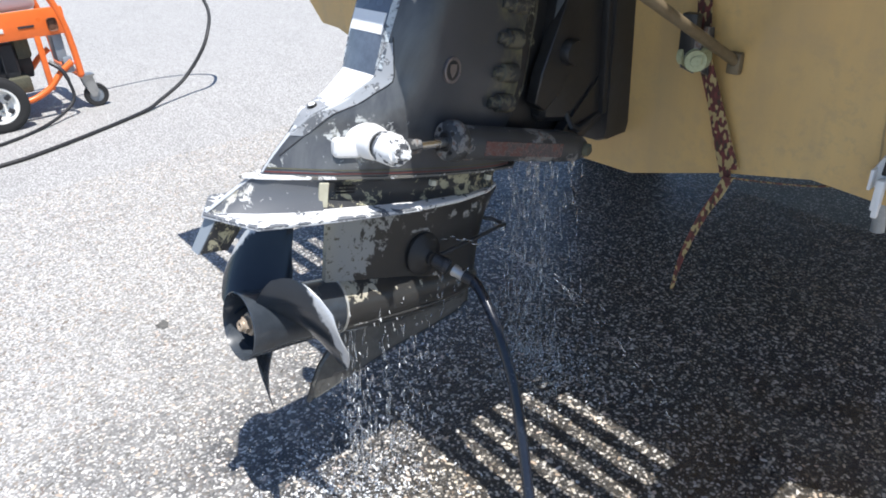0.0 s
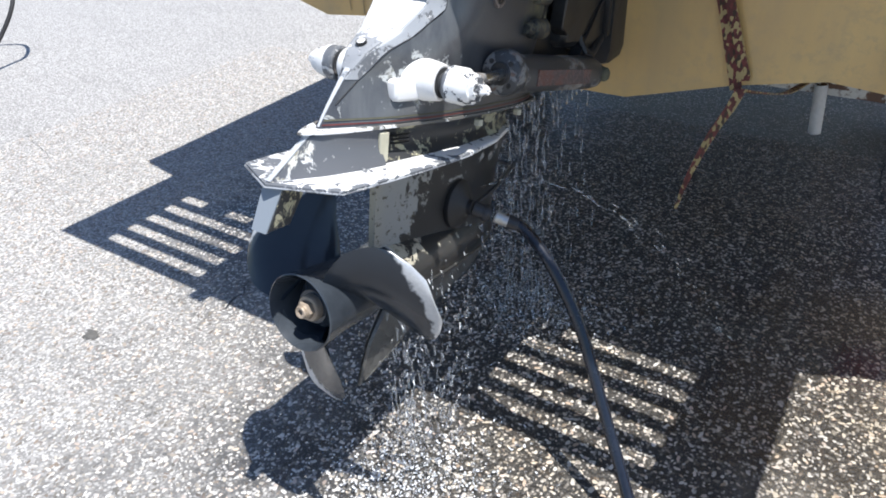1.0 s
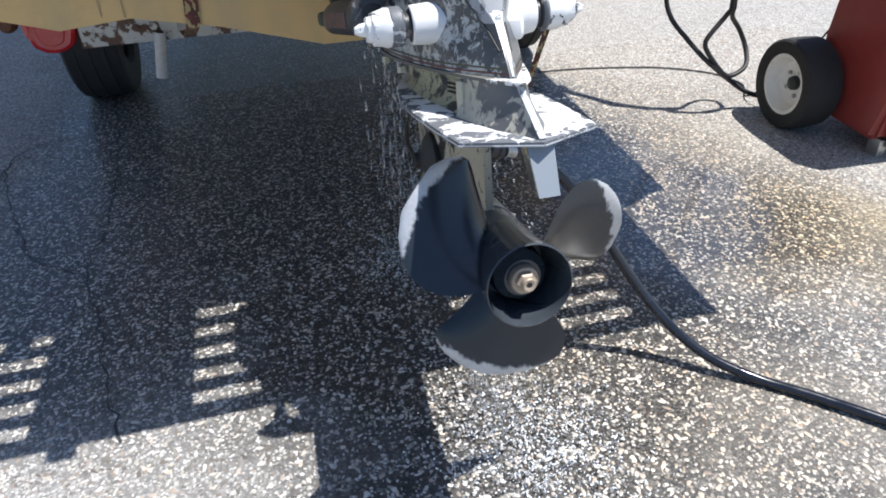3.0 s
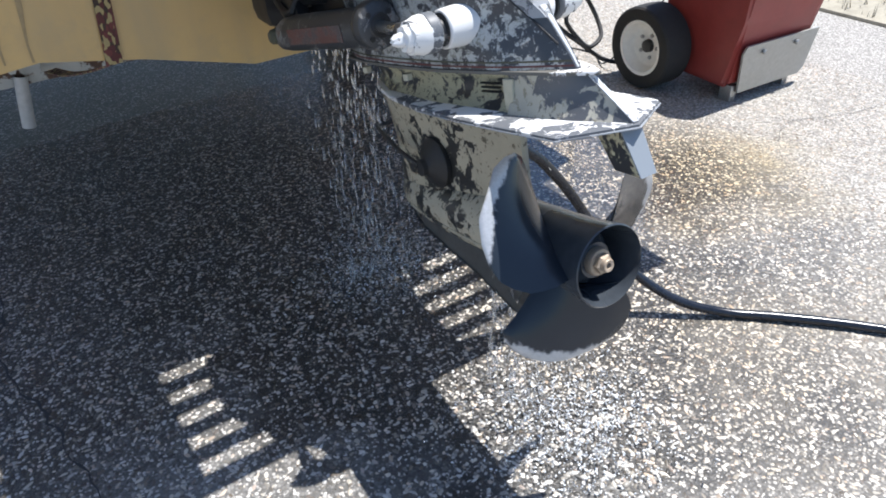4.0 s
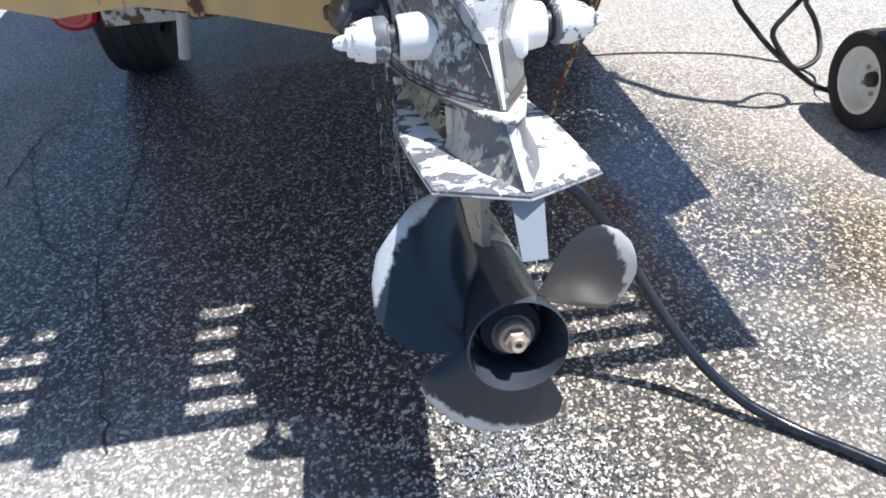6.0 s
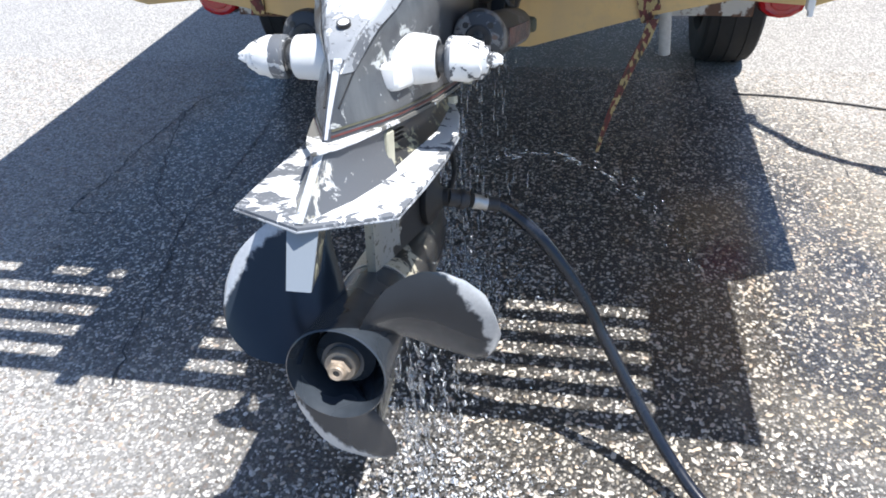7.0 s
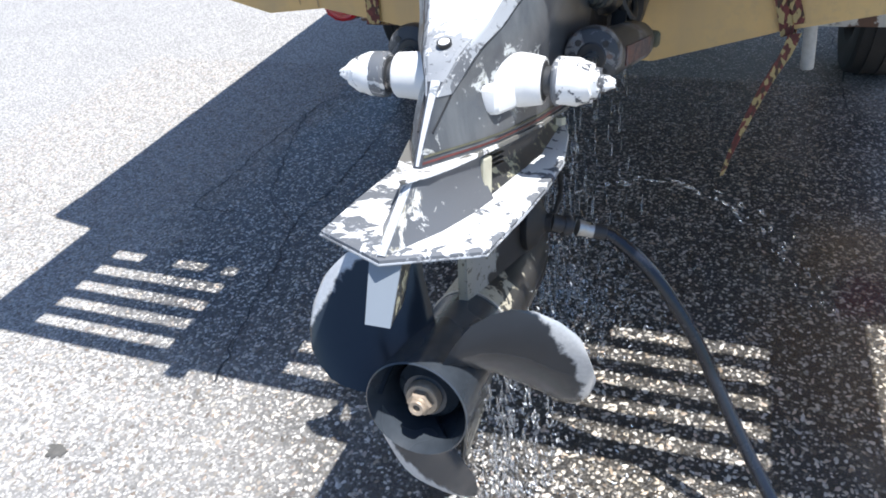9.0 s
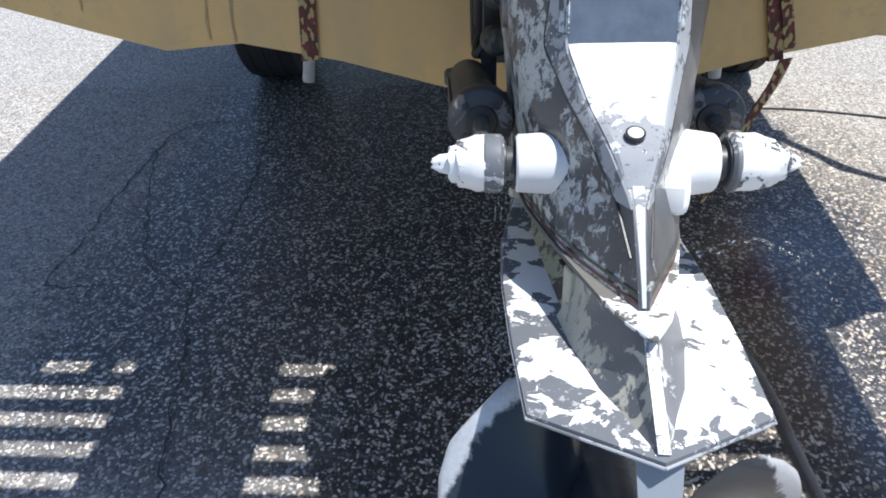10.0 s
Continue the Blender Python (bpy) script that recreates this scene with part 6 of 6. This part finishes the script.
# ---------- verge ----------
def build_verge():
    rng = np.random.default_rng(8)
    n = 9000
    x, y = rng.uniform(2.72, 5.5, n), rng.uniform(-1.5, 4.2, n)
    a, h = rng.uniform(0, 6.283, n), rng.uniform(0.02, 0.09, n)
    lean = rng.uniform(0.0, 0.06, n)
    w = rng.uniform(0.002, 0.005, n)
    co = np.zeros((n, 3, 3))
    co[:, 0, 0], co[:, 0, 1] = x - w * np.sin(a), y + w * np.cos(a)
    co[:, 1, 0], co[:, 1, 1] = x + w * np.sin(a), y - w * np.cos(a)
    co[:, 2, 0], co[:, 2, 1], co[:, 2, 2] = x + lean * np.cos(a), y + lean * np.sin(a), h
    me = bpy.data.meshes.new("dry_grass")
    me.from_pydata(co.reshape(-1, 3).tolist(), [], np.arange(n * 3).reshape(-1, 3).tolist())
    me.materials.append(GRASS)
    tagged(new("dry_grass", me), "dry yellow grass along the edge of the yard", "grass", kind="stuff")
    bm = bmesh.new()
    box(bm, (4.2, 1.4, 0.006), (3.0, 6.0, 0.02), 0.006)
    solo("verge", bm, GRASS, "strip of dry earth and grass", "verge", "structure")


# ---------- water ----------
def build_water():
    """Drops that fall from the drive, and two thin jets at the muffs."""
    rng = random.Random(11)
    corners, faces = [], []
    shape = bmesh.new()
    bmesh.ops.create_icosphere(shape, subdivisions=1, radius=1.0)
    ball = [v.co.copy() for v in shape.verts]
    tris = [[v.index for v in f.verts] for f in shape.faces]
    shape.free()

    def drop(p, r, long, d=(0, 0, -1)):
        m = Matrix.LocRotScale(Vector(p), Vector(d).to_track_quat("Z", "Y"), Vector((r, r, r * long)))
        n = len(corners)
        corners.extend(m @ v for v in ball)
        faces.extend([n + k for k in t] for t in tris)
    def finish(name, material, label):
        me = bpy.data.meshes.new(name)
        me.from_pydata(corners, [], faces)
        me.polygons.foreach_set("use_smooth", [True] * len(faces))
        me.materials.append(material)
        tagged(new(name, me), label, "water", kind="stuff")
        corners.clear()
        faces.clear()
    # curtain that drips from the bellows and the yoke
    for _ in range(640):
        z = 0.66 * rng.random() ** 0.85
        u = rng.choice((-0.075, -0.05, -0.045, -0.04, -0.02, 0.0, 0.0, 0.02, 0.05, 0.055, 0.12))
        spread = 0.010 + 0.045 * (0.66 - z)
        drop((u + rng.gauss(0, spread), 1.675 + rng.gauss(0, 0.02 + 0.05 * (0.66 - z)), z + 0.004), rng.uniform(0.0008, 0.0023), rng.uniform(4.0, 13.0))
    # splash where it lands
    for _ in range(700):
        a = rng.uniform(0, 6.283)
        drop((0.02 + rng.gauss(0, 0.09), 1.69 + rng.gauss(0, 0.08), abs(rng.gauss(0, 0.035)) + 0.004), rng.uniform(0.0008, 0.0022), rng.uniform(1.0, 4.0), (math.cos(a), math.sin(a), rng.uniform(0.5, 2.5)))
    # thin jet from the muff
    for k in range(64):
        t = (k / 63) ** 0.8
        p = Vector((0.10 + 0.40 * t, 1.30 + 0.24 * t, 0.565 + 0.12 * t - 0.46 * t * t))
        w = 0.003 + 0.008 * t
        p += Vector((rng.gauss(0, w), rng.gauss(0, w), rng.gauss(0, w)))
        drop(p, rng.uniform(0.0008, 0.0019), rng.uniform(2.0, 7.0), (0.40, 0.24, 0.12 - 0.92 * t))
    for _ in range(90):
        z = rng.uniform(0.02, 0.32)
        drop((rng.gauss(0.0, 0.012), 1.14 + rng.gauss(0.0, 0.05), z), rng.uniform(0.001, 0.0026), rng.uniform(1.5, 5.0))
    # splash thrown down along the gearcase
    for _ in range(180):
        t = rng.random()
        p = (0.075 + rng.gauss(0, 0.026), 1.18 + 0.16 * t + rng.gauss(0, 0.03), 0.06 + 0.38 * t + rng.gauss(0, 0.03))
        if p[2] > 0.01:
            drop(p, rng.uniform(0.0008, 0.0024), rng.uniform(1.0, 5.0), (rng.gauss(0.2, 0.3), rng.gauss(-0.3, 0.3), -1))
    # strings of water that run off the gearcase and the skeg
    for _ in range(28):
        x, y = 0.035 + rng.gauss(0, 0.03), 1.17 + rng.gauss(0, 0.05)
        z = 0.50 - rng.uniform(0.04, 0.14)
        while z > 0.02:
            drop((x + rng.gauss(0, 0.003), y + rng.gauss(0, 0.003), z), rng.uniform(0.0010, 0.0022), rng.uniform(4.0, 12.0), (rng.gauss(0.06, 0.1), rng.gauss(-0.1, 0.1), -1))
            z -= rng.uniform(0.03, 0.10)
    # spray off the concrete under the propeller
    for _ in range(800):
        a = rng.uniform(0, 6.283)
        drop((0.06 + rng.gauss(0, 0.11), 1.08 + rng.gauss(0, 0.11), abs(rng.gauss(0, 0.03)) + 0.004), rng.uniform(0.0008, 0.0024), rng.uniform(1.0, 4.0), (math.cos(a), math.sin(a), rng.uniform(0.4, 2.0)))
    finish("water_drops", WATER, "clear water drops falling from the drive")
    # aerated splash where the water from the gearcase strikes the concrete
    def spatter(count, x, y, sx, sy, high, small, big):
        for _ in range(count):
            a = rng.uniform(0, 6.283)
            drop((x + rng.gauss(0, sx), y + rng.gauss(0, sy), 0.003 + abs(rng.gauss(0, high))), rng.uniform(small, big), rng.uniform(1.0, 3.0), (math.cos(a), math.sin(a), rng.uniform(-0.2, 1.2)))
    spatter(1200, 0.09, 1.04, 0.085, 0.10, 0.008, 0.0006, 0.0022)
    # drops torn off the propeller's starboard side
    for _ in range(45):
        t = rng.random()
        drop((0.085 + rng.gauss(0, 0.02), 1.10 + 0.08 * t + rng.gauss(0, 0.03), 0.20 + 0.26 * t + rng.gauss(0, 0.03)), rng.uniform(0.0005, 0.0013), rng.uniform(1.5, 7.0), (rng.gauss(0.4, 0.4), rng.gauss(-0.2, 0.3), -1))
    # and the curtain's white foot
    spatter(420, 0.0, 1.70, 0.10, 0.08, 0.014, 0.0006, 0.0016)
    finish("water_foam", FOAM, "white aerated splash on the wet concrete")


yard = build_ground()
build_cracks()
build_boat()
build_trailer()
build_drive()
build_muffs()
build_strap(1)
build_strap(-1)
build_generator()
build_cart()
build_cables()
build_verge()
build_water()
build_film()
build_pebbles()
build_stones(yard)
